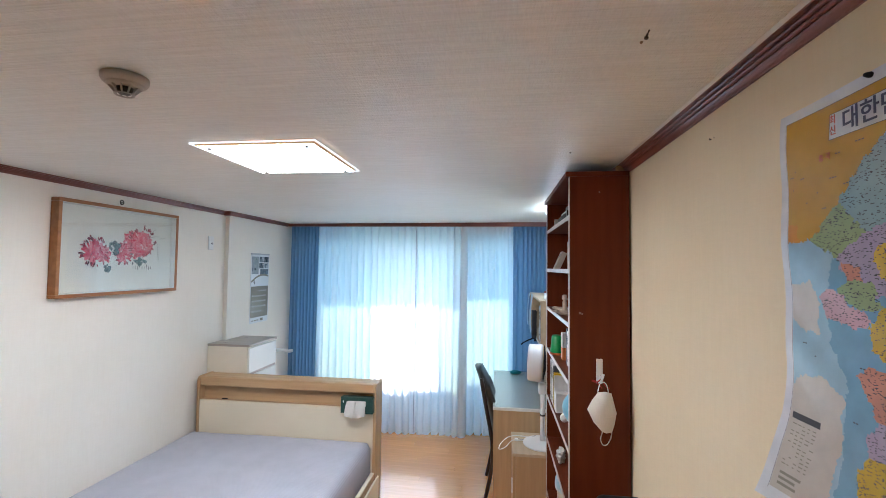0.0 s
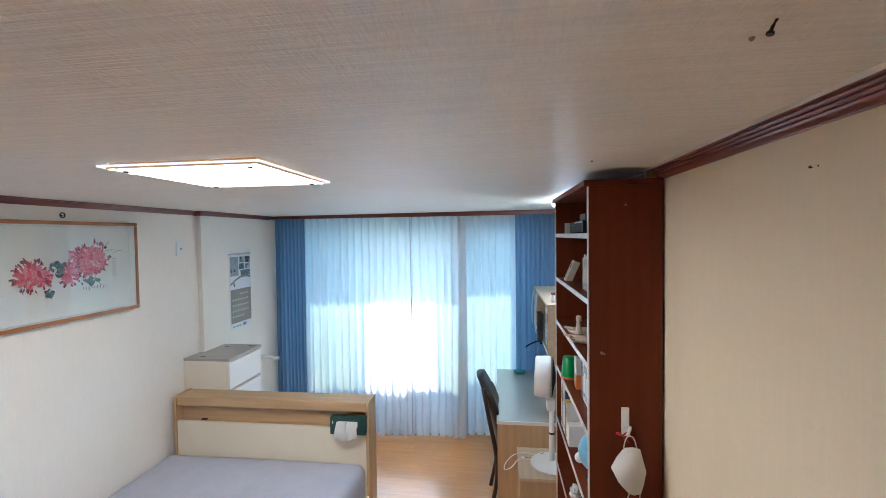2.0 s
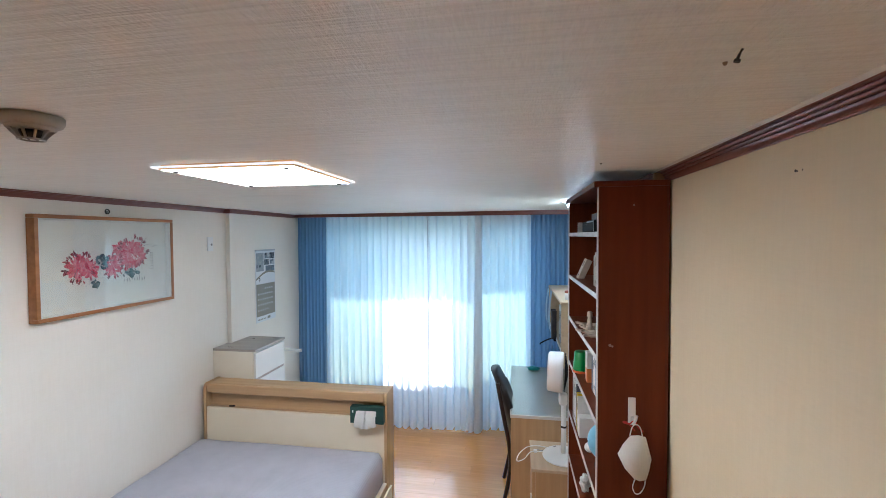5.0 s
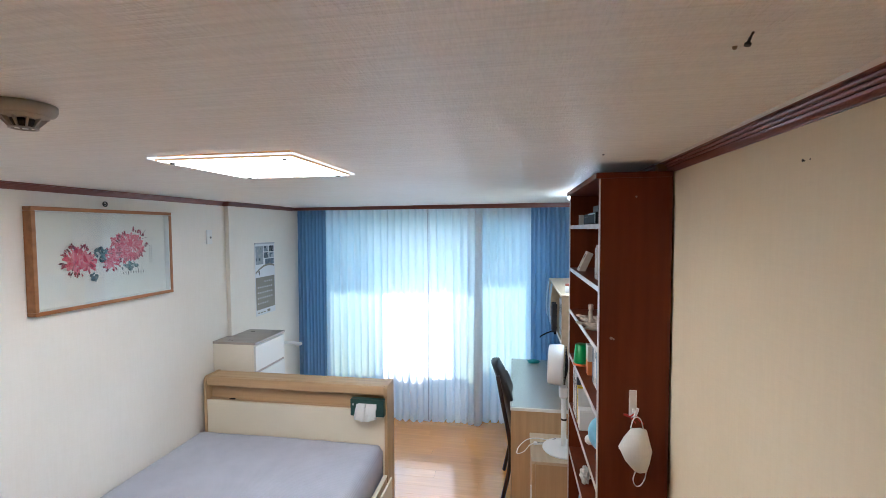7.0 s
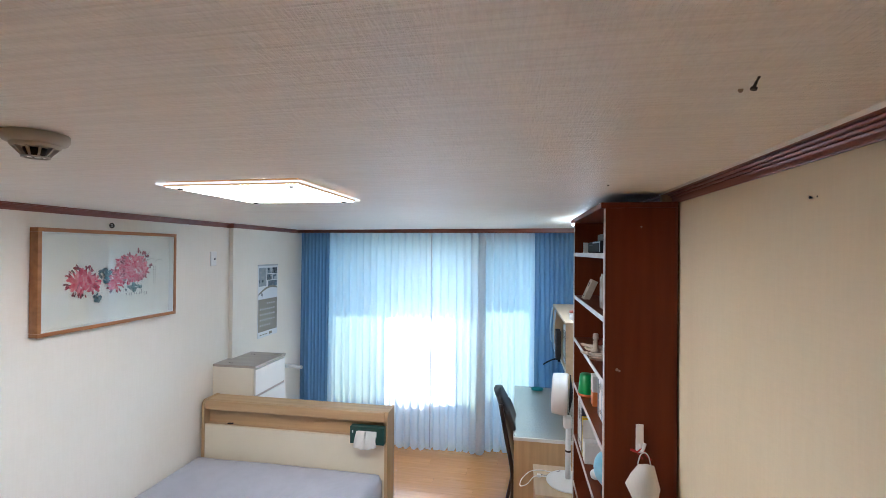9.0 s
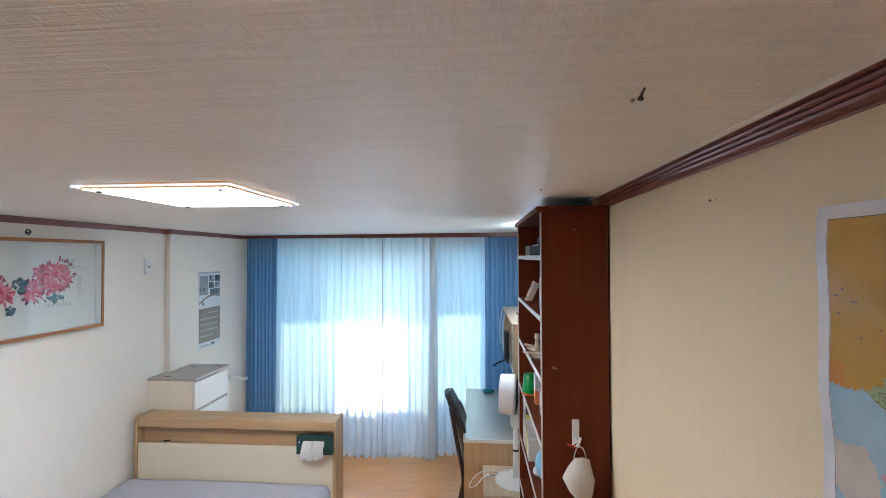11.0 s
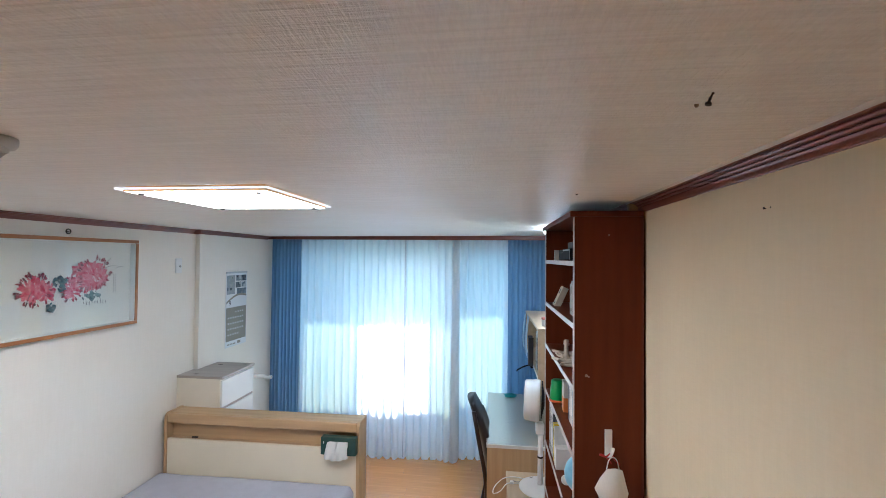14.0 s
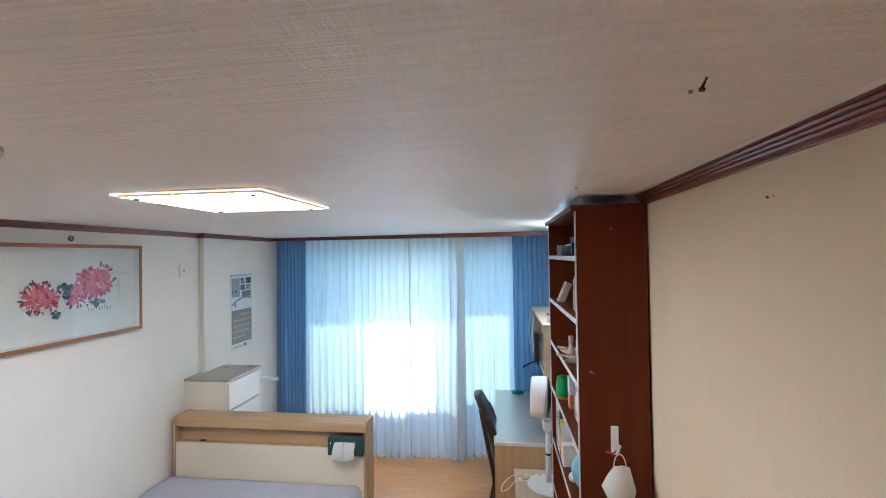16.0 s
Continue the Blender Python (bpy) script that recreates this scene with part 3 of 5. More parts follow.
# ---- small cabinet ----
cab = tagged(empty("side_cabinet", pose(0.47, 3.22, 0)), "low light oak cabinet with a door beside the desk", "cabinet")
KX0, KX1, KY0, KY1, KZ = 0.328, 0.70, 3.03, 3.424, 0.572
# top in the paler oak: light falling on it is put into the colour
for name, b, mat in (("top", slab(KX0 - 0.004, KX1, KY0, KY1, KZ - 0.02, KZ, 0.002), PALEOAK),
                     ("body", slab(KX0 + 0.02, KX1, KY0 + 0.004, KY1 - 0.002, 0.0, KZ - 0.0205, 0.002), OAK),
                     ("door", slab(KX0, KX0 + 0.018, KY0 + 0.006, KY1 - 0.004, 0.02, KZ - 0.024, 0.002), OAK)):
    cab_door = part(name, b, mat, cab)
    cab_door.matrix_basis = cab.matrix_basis.inverted()
handle = part("handle", slab(KX0 - 0.012, KX0 - 0.001, KY0 + 0.02, KY0 + 0.032, 0.30, 0.40, 0.003), PLASTIC, cab, "white handle")
handle.matrix_basis = cab.matrix_basis.inverted()
under(handle, cab_door)

# ---- chest of drawers ----
chest = tagged(empty("chest_of_drawers", pose(-1.96, 3.62, 0)), "white chest of drawers with a taupe top", "chest of drawers")
SX0, SX1, SY0, SY1, SZ = PIL + 0.002, -1.79, 3.36, 3.80, 1.165


def chest_part(name, bm, mat, label=""):
    o = part(name, bm, mat, chest, label)
    o.matrix_basis = chest.matrix_basis.inverted()
    return o


NOTCH = [(SX0, SY1), (SX0, 3.541), (XW + 0.003, 3.541), (XW + 0.003, SY0)]
IVORY = grain(material("ivory laminate", (0.80, 0.75, 0.64), 0.4), (0.81, 0.755, 0.64), (0.78, 0.72, 0.605), (4, 4, 4), 4)
chest_part("body", prism(NOTCH + [(SX1 - 0.018, SY0), (SX1 - 0.018, SY1)], 0.0, SZ - 0.018, "z"), IVORY, "ivory side panels")
chest_part("top", prism(NOTCH[:3] + [(XW + 0.003, SY0 - 0.003), (SX1 + 0.004, SY0 - 0.003), (SX1 + 0.004, SY1)], SZ - 0.0175, SZ, "z"), GREYTOP, "taupe top board")
for k in range(5):
    z1 = SZ - 0.03 - k * 0.222
    drawer = chest_part("drawer", slab(SX1 - 0.0175, SX1, SY0 + 0.004, SY1 - 0.004, z1 - 0.20, z1, 0.003), WHITE)
    under(chest_part("drawer_groove", slab(SX1 - 0.0178, SX1 - 0.008, SY0 + 0.006, SY1 - 0.006, z1 - 0.221, z1 - 0.2005), GREYTOP, "dark finger groove under a drawer"), drawer)
for y in (SY0 + 0.05, SY1 - 0.09):
    chest_part("vent_slot", slab(SX0 + 0.06, SX0 + 0.10, y, y + 0.008, SZ + 0.0002, SZ + 0.0012), BLACK, "short dark slot in the top")
chest_part("vent_slot", slab(SX1 - 0.09, SX1 - 0.04, SY1 - 0.05, SY1 - 0.042, SZ + 0.0002, SZ + 0.0012), BLACK, "short dark slot in the top")

# ---- ceiling light ----
light = tagged(empty("ceiling_light", pose(-0.708, 1.782, H - 0.0068)), "lit square glass ceiling light with metal clips", "ceiling light")
# orange colour stands in for the lamp's warm halo on the ceiling
PAN = material("pan coloured for the orange halo", (0.85, 0.50, 0.20), 0.4, 0.2)
FROST = clear("clear glass rim", (0.96, 0.98, 0.97), 0.92, 0.15)
part("pan", slab(-0.2342, 0.2342, -0.2382, 0.2382, -0.0137, 0.003, 0.001), PAN, light, "pan with the lamp's orange halo put into its colour")
# skirts added to block light from the diffuser's sides
for b in (slab(-0.2375, 0.2375, -0.2425, -0.2385, -0.0176, -0.0128), slab(-0.2375, 0.2375, 0.2385, 0.2425, -0.0176, -0.0128),
          slab(-0.2385, -0.2345, -0.238, 0.238, -0.0176, -0.0128), slab(0.2345, 0.2385, -0.238, 0.238, -0.0176, -0.0128)):
    part("skirt", b, PAN, light, "added halo-coloured skirt blocking light from the diffuser's sides")
for b in (slab(-0.25, 0.25, -0.255, -0.2387, -0.0125, -0.0088), slab(-0.25, 0.25, 0.2387, 0.255, -0.0125, -0.0088),
          slab(-0.25, -0.2347, -0.2384, 0.2384, -0.0125, -0.0088), slab(0.2347, 0.25, -0.2384, 0.2384, -0.0125, -0.0088)):
    part("glass_border", b, FROST, light, "clear glass border").visible_shadow = False
part("diffuser", slab(-0.234, 0.234, -0.238, 0.238, -0.0182, -0.0138, 0.0015), LAMP, light, "glowing white diffuser")
for b in (slab(-0.2515, 0.2515, -0.2595, -0.2555, -0.0145, -0.008), slab(-0.2515, 0.2515, 0.2555, 0.2595, -0.0145, -0.008),
          slab(-0.2545, -0.2505, -0.255, 0.255, -0.0145, -0.008), slab(0.2505, 0.2545, -0.255, 0.255, -0.0145, -0.008)):
    part("plate_edge", b, GLINT, light, "glass edge given a glow for the lamp light in it")
for sx in (-1, 1):
    for sy in (-1, 1):
        clip = lathe([(0, -0.0255), (0.007, -0.0255), (0.009, -0.023), (0.009, -0.0184), (0, -0.0184)], 14)
        part("clip", clip, DARKMETAL, light, "dark steel clip", True).matrix_basis = pose(sx * 0.200, sy * 0.212, 0)

# ---- lamp over the desk, mostly hidden by the bookcase ----
desk_light = tagged(empty("desk_ceiling_light", pose(0.68, 3.50, H)), "slim lit white ceiling lamp above the desk", "ceiling light")
part("housing", slab(-0.075, 0.075, -0.15, 0.15, -0.016, 0.002, 0.002), PLASTIC, desk_light)
part("cover", slab(-0.072, 0.072, -0.147, 0.147, -0.034, -0.0165, 0.006), TUBE, desk_light, "glowing white cover")

# ---- heat detector ----
det = tagged(empty("heat_detector", pose(-0.725, 0.99, H - 0.0065)), "round off-white heat detector on the ceiling", "detector")
# off-white darkened: the shade on the detector is in this colour
DETW = material("off-white plastic darkened for shade", (0.45, 0.42, 0.36), 0.45)
part("base", lathe([(0, -0.001), (0.052, -0.001), (0.052, -0.012), (0.048, -0.019), (0.040, -0.021), (0, -0.021)], 36), DETW, det, smooth=True)
part("collar", lathe([(0.040, -0.0215), (0.038, -0.027), (0.030, -0.029), (0, -0.029)], 36), DETW, det, smooth=True)
FIN = material("tarnished aluminium", (0.42, 0.39, 0.34), 0.35, 0.7)
part("sensor", lathe([(0, -0.044), (0.014, -0.044), (0.018, -0.036), (0.020, -0.0295), (0, -0.0295)], 18), DARKMETAL, det, "dark metal sensor cap", True)
part("cage_ring", lathe([(0.018, -0.0455), (0.0225, -0.0455), (0.0225, -0.048), (0.018, -0.048)], 28), FIN, det, smooth=True)
for k in range(10):
    fin = prism([(0.019, -0.0455), (0.0215, -0.0455), (0.036, -0.0285), (0.026, -0.0285)], -0.0016, 0.0016, "y")
    part("fin", fin, FIN, det, "grey metal cooling fin").matrix_basis = pose(0, 0, 0, 0, 0, 36 * k + 10)

# ---- framed flower painting ----
PX0, PX1, PY0, PY1, PZ0, PZ1 = XW + 0.003, -2.105, 2.043, 2.918, 1.626, 2.172
painting = tagged(empty("framed_painting", pose(PX0, 2.48, 1.9)), "watercolour of pink blossoms in a deep brown wooden frame", "painting")
FRAMEWOOD = grain(material("honey brown wood", (0.30, 0.13, 0.04), 0.4), (0.40, 0.17, 0.05), (0.29, 0.115, 0.032), (30, 3, 30), 6, 0.05)
PAPER = grain(material("rice paper", (0.76, 0.75, 0.71), 0.9), (0.78, 0.77, 0.73), (0.73, 0.72, 0.675), (14, 14, 14), 7)
MAT = material("pale mount", (0.78, 0.78, 0.76), 0.8)


def paint_part(name, bm, mat, label="", smooth=False):
    o = part(name, bm, mat, painting, label, smooth)
    o.matrix_basis = painting.matrix_basis.inverted()
    return o


w = 0.020
for b in (slab(PX0, PX1, PY0, PY1, PZ1 - w, PZ1, 0.003), slab(PX0, PX1, PY0, PY1, PZ0, PZ0 + w, 0.003),
          slab(PX0, PX1, PY0, PY0 + w, PZ0 + w + 0.0005, PZ1 - w - 0.0005, 0.003), slab(PX0, PX1, PY1 - w, PY1, PZ0 + w + 0.0005, PZ1 - w - 0.0005, 0.003)):
    paint_part("frame_bar", b, FRAMEWOOD, "honey brown wooden bar")
g = 0.0205
for b in (slab(PX0 + 0.012, PX1 - 0.005, PY0 + g, PY1 - g, PZ1 - g - 0.004, PZ1 - g), slab(PX0 + 0.012, PX1 - 0.005, PY0 + g, PY1 - g, PZ0 + g, PZ0 + g + 0.004),
          slab(PX0 + 0.012, PX1 - 0.005, PY0 + g, PY0 + g + 0.004, PZ0 + g + 0.005, PZ1 - g - 0.005), slab(PX0 + 0.012, PX1 - 0.005, PY1 - g - 0.004, PY1 - g, PZ0 + g + 0.005, PZ1 - g - 0.005)):
    paint_part("mount", b, MAT, "pale inner mount")
paint_part("paper", slab(PX0 + 0.004, PX0 + 0.011, PY0 + w + 0.001, PY1 - w - 0.001, PZ0 + w + 0.001, PZ1 - w - 0.001), PAPER, "rice paper sheet")
pane = paint_part("glass", slab(PX1 - 0.004, PX1 - 0.002, PY0 + w + 0.001, PY1 - w - 0.001, PZ0 + w + 0.001, PZ1 - w - 0.001), PANE, "front glass")
pane.visible_shadow = False


def wash(name, tones, seed_scale=60.0, thin=0.5):
    """Watercolour: tone differs from dab to dab and runs within each, letting paper show at thin spots."""
    m = material(name, tones[0], 0.85, 0, 0.2)
    n, l, b = nodes_of(m)
    geo, ramp = n.new("ShaderNodeNewGeometry"), n.new("ShaderNodeValToRGB")
    ramp.color_ramp.elements[0].color, ramp.color_ramp.elements[1].color = (*tones[0], 1), (*tones[-1], 1)
    for k, tone in enumerate(tones[1:-1]):
        e = ramp.color_ramp.elements.new((k + 1) / (len(tones) - 1))
        e.color = (*tone, 1)
    l.new(geo.outputs["Random Per Island"], ramp.inputs[0])
    tc, t = n.new("ShaderNodeTexCoord"), n.new("ShaderNodeTexNoise")
    t.inputs["Scale"].default_value = seed_scale
    t.inputs["Detail"].default_value = 5
    l.new(tc.outputs["Object"], t.inputs["Vector"])
    r2 = n.new("ShaderNodeValToRGB")
    r2.color_ramp.elements[0].position, r2.color_ramp.elements[1].position = 0.45, 0.75
    r2.color_ramp.elements[0].color, r2.color_ramp.elements[1].color = (0, 0, 0, 1), (1, 1, 1, 1)
    l.new(t.outputs["Fac"], r2.inputs[0])
    mix = n.new("ShaderNodeMix")
    mix.data_type = "RGBA"
    mix.inputs[7].default_value = (0.74, 0.70, 0.66, 1)
    sc = n.new("ShaderNodeMath")
    sc.operation = "MULTIPLY"
    sc.inputs[1].default_value = thin
    l.new(r2.outputs[0], sc.inputs[0])
    l.new(sc.outputs[0], mix.inputs[0])
    l.new(ramp.outputs[0], mix.inputs[6])
    l.new(mix.outputs[2], b.inputs["Base Color"])
    return m


PETAL = wash("pink wash", [(0.60, 0.05, 0.11), (0.68, 0.12, 0.17), (0.72, 0.26, 0.30), (0.50, 0.03, 0.07)], 60.0, 0.3)
RIMDAB = wash("dark crimson wash", [(0.20, 0.03, 0.05), (0.34, 0.05, 0.08), (0.12, 0.05, 0.06)], 60.0, 0.15)
LEAF = wash("slate leaf wash", [(0.04, 0.08, 0.09), (0.12, 0.22, 0.23), (0.06, 0.06, 0.07)], 60.0, 0.3)
TWIG = wash("ink line", [(0.06, 0.06, 0.07), (0.12, 0.13, 0.13)])
AX = PX0 + 0.0115


SHIFT = -0.022


def dabs(spots, rnd, bm=None):
    """Flat irregular dabs: (y, z, radius, stretch) each."""
    bm = bm or bmesh.new()
    for k, (y, z, r, st) in enumerate(spots):
        a0, n = rnd.uniform(0, 6.3), 11
        ring = []
        for i in range(n):
            a = 2 * math.pi * i / n
            rr = r * rnd.uniform(0.62, 1.2)
            p, q = rr * math.cos(a) * st, rr * math.sin(a)
            ring.append(bm.verts.new((AX + 0.00002 * k, SHIFT + y + p * math.cos(a0) - q * math.sin(a0), z + p * math.sin(a0) + q * math.cos(a0))))
        f = bm.faces.new(ring)
    bmesh.ops.triangulate(bm, faces=bm.faces[:])
    return bm


def petals(flowers, rnd, bm, inner, outer, size):
    """Tear-shaped strokes pointing out of each flower: (y, z, radius y, radius z, count) each."""
    k = 0
    for cy, cz, ry, rz, count in flowers:
        for _ in range(count):
            a, d = rnd.uniform(0, 6.3), math.sqrt(rnd.uniform(inner, outer))
            y, z = SHIFT + cy + ry * d * math.cos(a), cz + rz * d * math.sin(a)
            turn = a + rnd.uniform(-0.5, 0.5)
            long, wide = size * rnd.uniform(0.8, 1.5), size * rnd.uniform(0.35, 0.6)
            ring = []
            for q in range(9):
                t = 2 * math.pi * q / 9
                p, w_ = long * math.cos(t), wide * math.sin(t) * (1 + 0.45 * math.cos(t)) * rnd.uniform(0.75, 1.2)
                ring.append(bm.verts.new((AX + 0.000005 * k, y + p * math.cos(turn) - w_ * math.sin(turn), z + p * math.sin(turn) + w_ * math.cos(turn))))
            bm.faces.new(ring)
            k += 1
    bmesh.ops.triangulate(bm, faces=bm.faces[:])
    return bm


rnd = random.Random(11)
FLOWERS = [(2.322, 1.888, 0.078, 0.070, 130), (2.385, 1.87, 0.042, 0.055, 40), (2.655, 1.95, 0.095, 0.085, 190), (2.565, 1.975, 0.05, 0.05, 50), (2.515, 1.885, 0.05, 0.062, 70), (2.60, 1.90, 0.05, 0.05, 40)]
paint_part("blossom", petals(FLOWERS, rnd, bmesh.new(), 0.0, 0.8, 0.015), PETAL, "loose pink painted blossoms")
AX = PX0 + 0.0170
EDGES = [(2.318, 1.888, 0.086, 0.082, 34), (2.655, 1.965, 0.102, 0.094, 30), (2.515, 1.875, 0.058, 0.066, 16)]
tagged(paint_part("petal_edges", petals(EDGES, rnd, bmesh.new(), 0.75, 1.15, 0.011), RIMDAB, "dark crimson strokes round the blossoms"), kind="stuff")
AX = PX0 + 0.0180
spots = []
for cy, cz, R, n in ((2.445, 1.925, 0.034, 24), (2.46, 1.885, 0.02, 8), (2.40, 1.79, 0.026, 20), (2.655, 1.828, 0.04, 20), (2.60, 1.822, 0.022, 6)):
    for _ in range(n):
        a, d = rnd.uniform(0, 6.3), R * math.sqrt(rnd.random())
        spots.append((cy + d * math.cos(a), cz + d * math.sin(a) * 0.7, rnd.uniform(0.004, 0.011), rnd.uniform(1.0, 2.2)))
paint_part("leaves", dabs(spots, rnd), LEAF, "slate and teal painted leaves")
lines = bmesh.new()
for a, b in (((2.40, 1.905), (2.52, 1.915)), ((2.70, 1.985), (2.80, 2.01)), ((2.70, 1.99), (2.765, 2.055)), ((2.80, 1.99), (2.85, 2.0)), ((2.30, 1.88), (2.27, 1.80)), ((2.66, 1.86), (2.70, 1.80))):
    pts = curve_points([(AX, SHIFT + a[0], a[1]), (AX, SHIFT + (a[0] + b[0]) / 2, (a[1] + b[1]) / 2 + 0.006), (AX, SHIFT + b[0], b[1])], 4)
    tube(pts, 0.0013, 5, lines)
for k in range(7):
    z = 1.955 - k * 0.017
    for q in range(2):
        slab(AX - 0.0002, AX, 2.762 + q * 0.014, 2.768 + q * 0.014, z - 0.007, z, bm=lines)
for k in range(9):
    slab(AX - 0.0002, AX, 2.565 + 0.018 * k, 2.569 + 0.018 * k, 1.789 - 0.014 * rnd.random(), 1.800, bm=lines)
tagged(paint_part("brush_work", lines, TWIG, "thin ink twigs and small unreadable script"), kind="stuff")

hook = tagged(empty("picture_hook", pose(XW, 2.475, 2.205)), "small dark ring nail above the painting", "hook")
ring = [(0.010, 0.013 * math.cos(a * math.pi / 9), 0.013 * math.sin(a * math.pi / 9)) for a in range(18)]
part("ring", tube(ring, 0.0035, 8, None, True), DARKMETAL, hook, smooth=True)
part("nail", tube([(0.0, 0, -0.002), (0.012, 0, -0.002)], 0.004, 8), DARKMETAL, hook)

# ---- wall socket ----
sock = tagged(empty("wall_outlet", pose(XW, 3.35, 1.997)), "small white cable outlet plate on the wall", "outlet")
part("plate", slab(0.0005, 0.009, -0.032, 0.032, -0.056, 0.056, 0.003), PLASTIC, sock)
o = part("jack", lathe([(0, 0.0), (0.009, 0.0), (0.009, 0.004), (0.005, 0.005), (0.0045, 0.008), (0, 0.008)], 18), STEEL, sock, "round metal jack", True)
o.matrix_basis = pose(0.009, 0.010, -0.004, 0, 90, 0)

# ---- calendar ----
cal = tagged(empty("wall_calendar", pose(PIL, 4.055, 1.93)), "hanging wall calendar with photo top and grey month grid", "calendar")
CALW = grain(material("glossy white paper", (0.72, 0.74, 0.76), 0.4), (0.74, 0.76, 0.78), (0.70, 0.72, 0.74), (4, 4, 4), 3)
CALG = grain(material("warm grey print", (0.27, 0.25, 0.20), 0.5), (0.29, 0.27, 0.22), (0.24, 0.22, 0.18), (5, 5, 5), 4)
CALP = wash("blue-grey photo print", [(0.03, 0.045, 0.07), (0.18, 0.24, 0.29), (0.08, 0.10, 0.12), (0.45, 0.50, 0.54)], 30, 0.2)
INK = material("dark ink", (0.03, 0.03, 0.035), 0.6)
part("sheet", slab(0.001, 0.004, -0.163, 0.163, -0.675, -0.005, 0.001), CALW, cal)
part("binding", slab(0.0005, 0.008, -0.165, 0.165, -0.012, 0.002, 0.002), STEEL, cal, "metal binding strip")
ph = bmesh.new()
rnd = random.Random(5)
for (a, b, c, d) in ((-0.15, -0.03, -0.20, -0.03), (-0.02, 0.06, -0.085, -0.03), (0.07, 0.15, -0.085, -0.03), (-0.02, 0.06, -0.145, -0.092), (0.07, 0.15, -0.145, -0.092), (0.0, 0.15, -0.205, -0.152)):
    slab(0.0042, 0.0046, a, b, c, d, bm=ph)
    for k in range(5):
        y, z = rnd.uniform(a, b - 0.02), rnd.uniform(c, d - 0.02)
        slab(0.0047, 0.0050 + 0.0001 * k, y, min(b, y + rnd.uniform(0.01, 0.04)), z, min(d, z + rnd.uniform(0.008, 0.03)), bm=ph)
part("photo_print", ph, CALP, cal, "small blue-grey photographs")
month = part("month_panel", slab(0.0042, 0.0046, -0.155, 0.155, -0.62, -0.32), CALG, cal, "grey-brown month panel")
days = bmesh.new()
for r in range(5):
    for c in range(7):
        if (r, c) in ((0, 0), (0, 1), (0, 2), (4, 5), (4, 6)):
            continue
        slab(0.0047, 0.0050, -0.128 + c * 0.037, -0.114 + c * 0.037, -0.371 - r * 0.05, -0.357 - r * 0.05, bm=days)
tagged(part("day_marks", days, CALW, month, "pale day marks"), kind="stuff")
band = bmesh.new()
pts = [(-0.155 + 0.31 * k / 14, -0.235 - 0.05 * (1 - k / 14) ** 2 + 0.025 * math.sin(k / 14 * 3)) for k in range(15)]
for (a, b), (c, d) in zip(pts, pts[1:]):
    v = [band.verts.new((0.0048, y, z)) for y, z in ((a, b), (c, d), (c, d + 0.018), (a, b + 0.018))]
    band.faces.new(v)
part("swoosh", band, CALG, cal, "curved grey band")


def lettering(text, size, mat, parent, m, depth=0.0003, name="lettering", label=""):
    cu = bpy.data.curves.new(name, "FONT")
    cu.body, cu.size, cu.extrude, cu.offset = text, size, depth, size * 0.012
    tmp = new("tmp_text", cu)
    me = bpy.data.meshes.new_from_object(tmp)
    bpy.data.objects.remove(tmp)
    me.materials.append(mat)
    me.name = name
    ob = new(name, me)
    ob.parent, ob.matrix_basis = parent, m
    if label:
        ob["label"] = label
    return ob


EAST_FACE = Matrix(((0, 0, 1, 0), (1, 0, 0, 0), (0, 1, 0, 0), (0, 0, 0, 1)))
lettering("9", 0.055, INK, cal, Matrix.Translation((0.0048, -0.115, -0.30)) @ EAST_FACE, label="month number 9")
part("footer", slab(0.0042, 0.0046, 0.02, 0.07, -0.66, -0.635), CALG, cal, "small unreadable footer mark")
for k in range(3):
    part("footer", slab(0.0042, 0.0046, -0.13 + 0.045 * k, -0.10 + 0.045 * k, -0.655, -0.645), CALG, cal)

# ---- white stand behind the chest ----
rack = tagged(empty("coat_stand", pose(-1.80, 3.93, 0)), "slim white stand with a curved arm behind the chest", "stand")
part("pole", tube([(-0.12, 0, 0.01), (-0.12, 0, 1.016)], 0.009, 10), PLASTIC, rack, smooth=True)
part("arm", tube(curve_points([(-0.125, 0, 1.018), (-0.06, -0.003, 1.018), (0.03, -0.005, 1.022), (0.065, -0.01, 1.012), (0.105, -0.015, 1.02)], 6), 0.016, 10), PLASTIC, rack, "curved white arm", True)
part("base", lathe([(0, 0), (0.12, 0), (0.12, 0.006), (0.03, 0.012), (0, 0.012)], 28), PLASTIC, rack, smooth=True).matrix_basis = pose(-0.12, 0, 0)

# ---- small dark piece, of unknown kind, on the headboard ledge ----
tagged(part("dark_piece", slab(-0.022, 0.022, -0.006, 0.006, 0.0, 0.010, 0.003), BLACK, at=pose(-1.90, HB + 0.032, 0.7645, 0, 0, 8)), "small dark piece of unknown kind lying on the headboard ledge", "clip")

# ---- tissue box on the headboard ledge ----
tis = tagged(empty("tissue_box", pose(-0.805, 3.140, 0.738)), "dark green tissue box with a tissue hanging out", "tissue box")
GREEN = grain(material("dark green card", (0.012, 0.055, 0.045), 0.4), (0.015, 0.065, 0.052), (0.009, 0.043, 0.036), (20, 20, 20), 3)
card = part("box", slab(-0.122, 0.122, 0.0, 0.05, 0.0, 0.118, 0.004), GREEN, tis)
part("slot", slab(-0.062, 0.07, -0.0015, 0.004, 0.055, 0.092, 0.001), PLASTIC, card, "white slot film")
SOFT = cloth("white tissue paper", (0.88, 0.88, 0.86), 0.3)
tm = bmesh.new()
rows = []
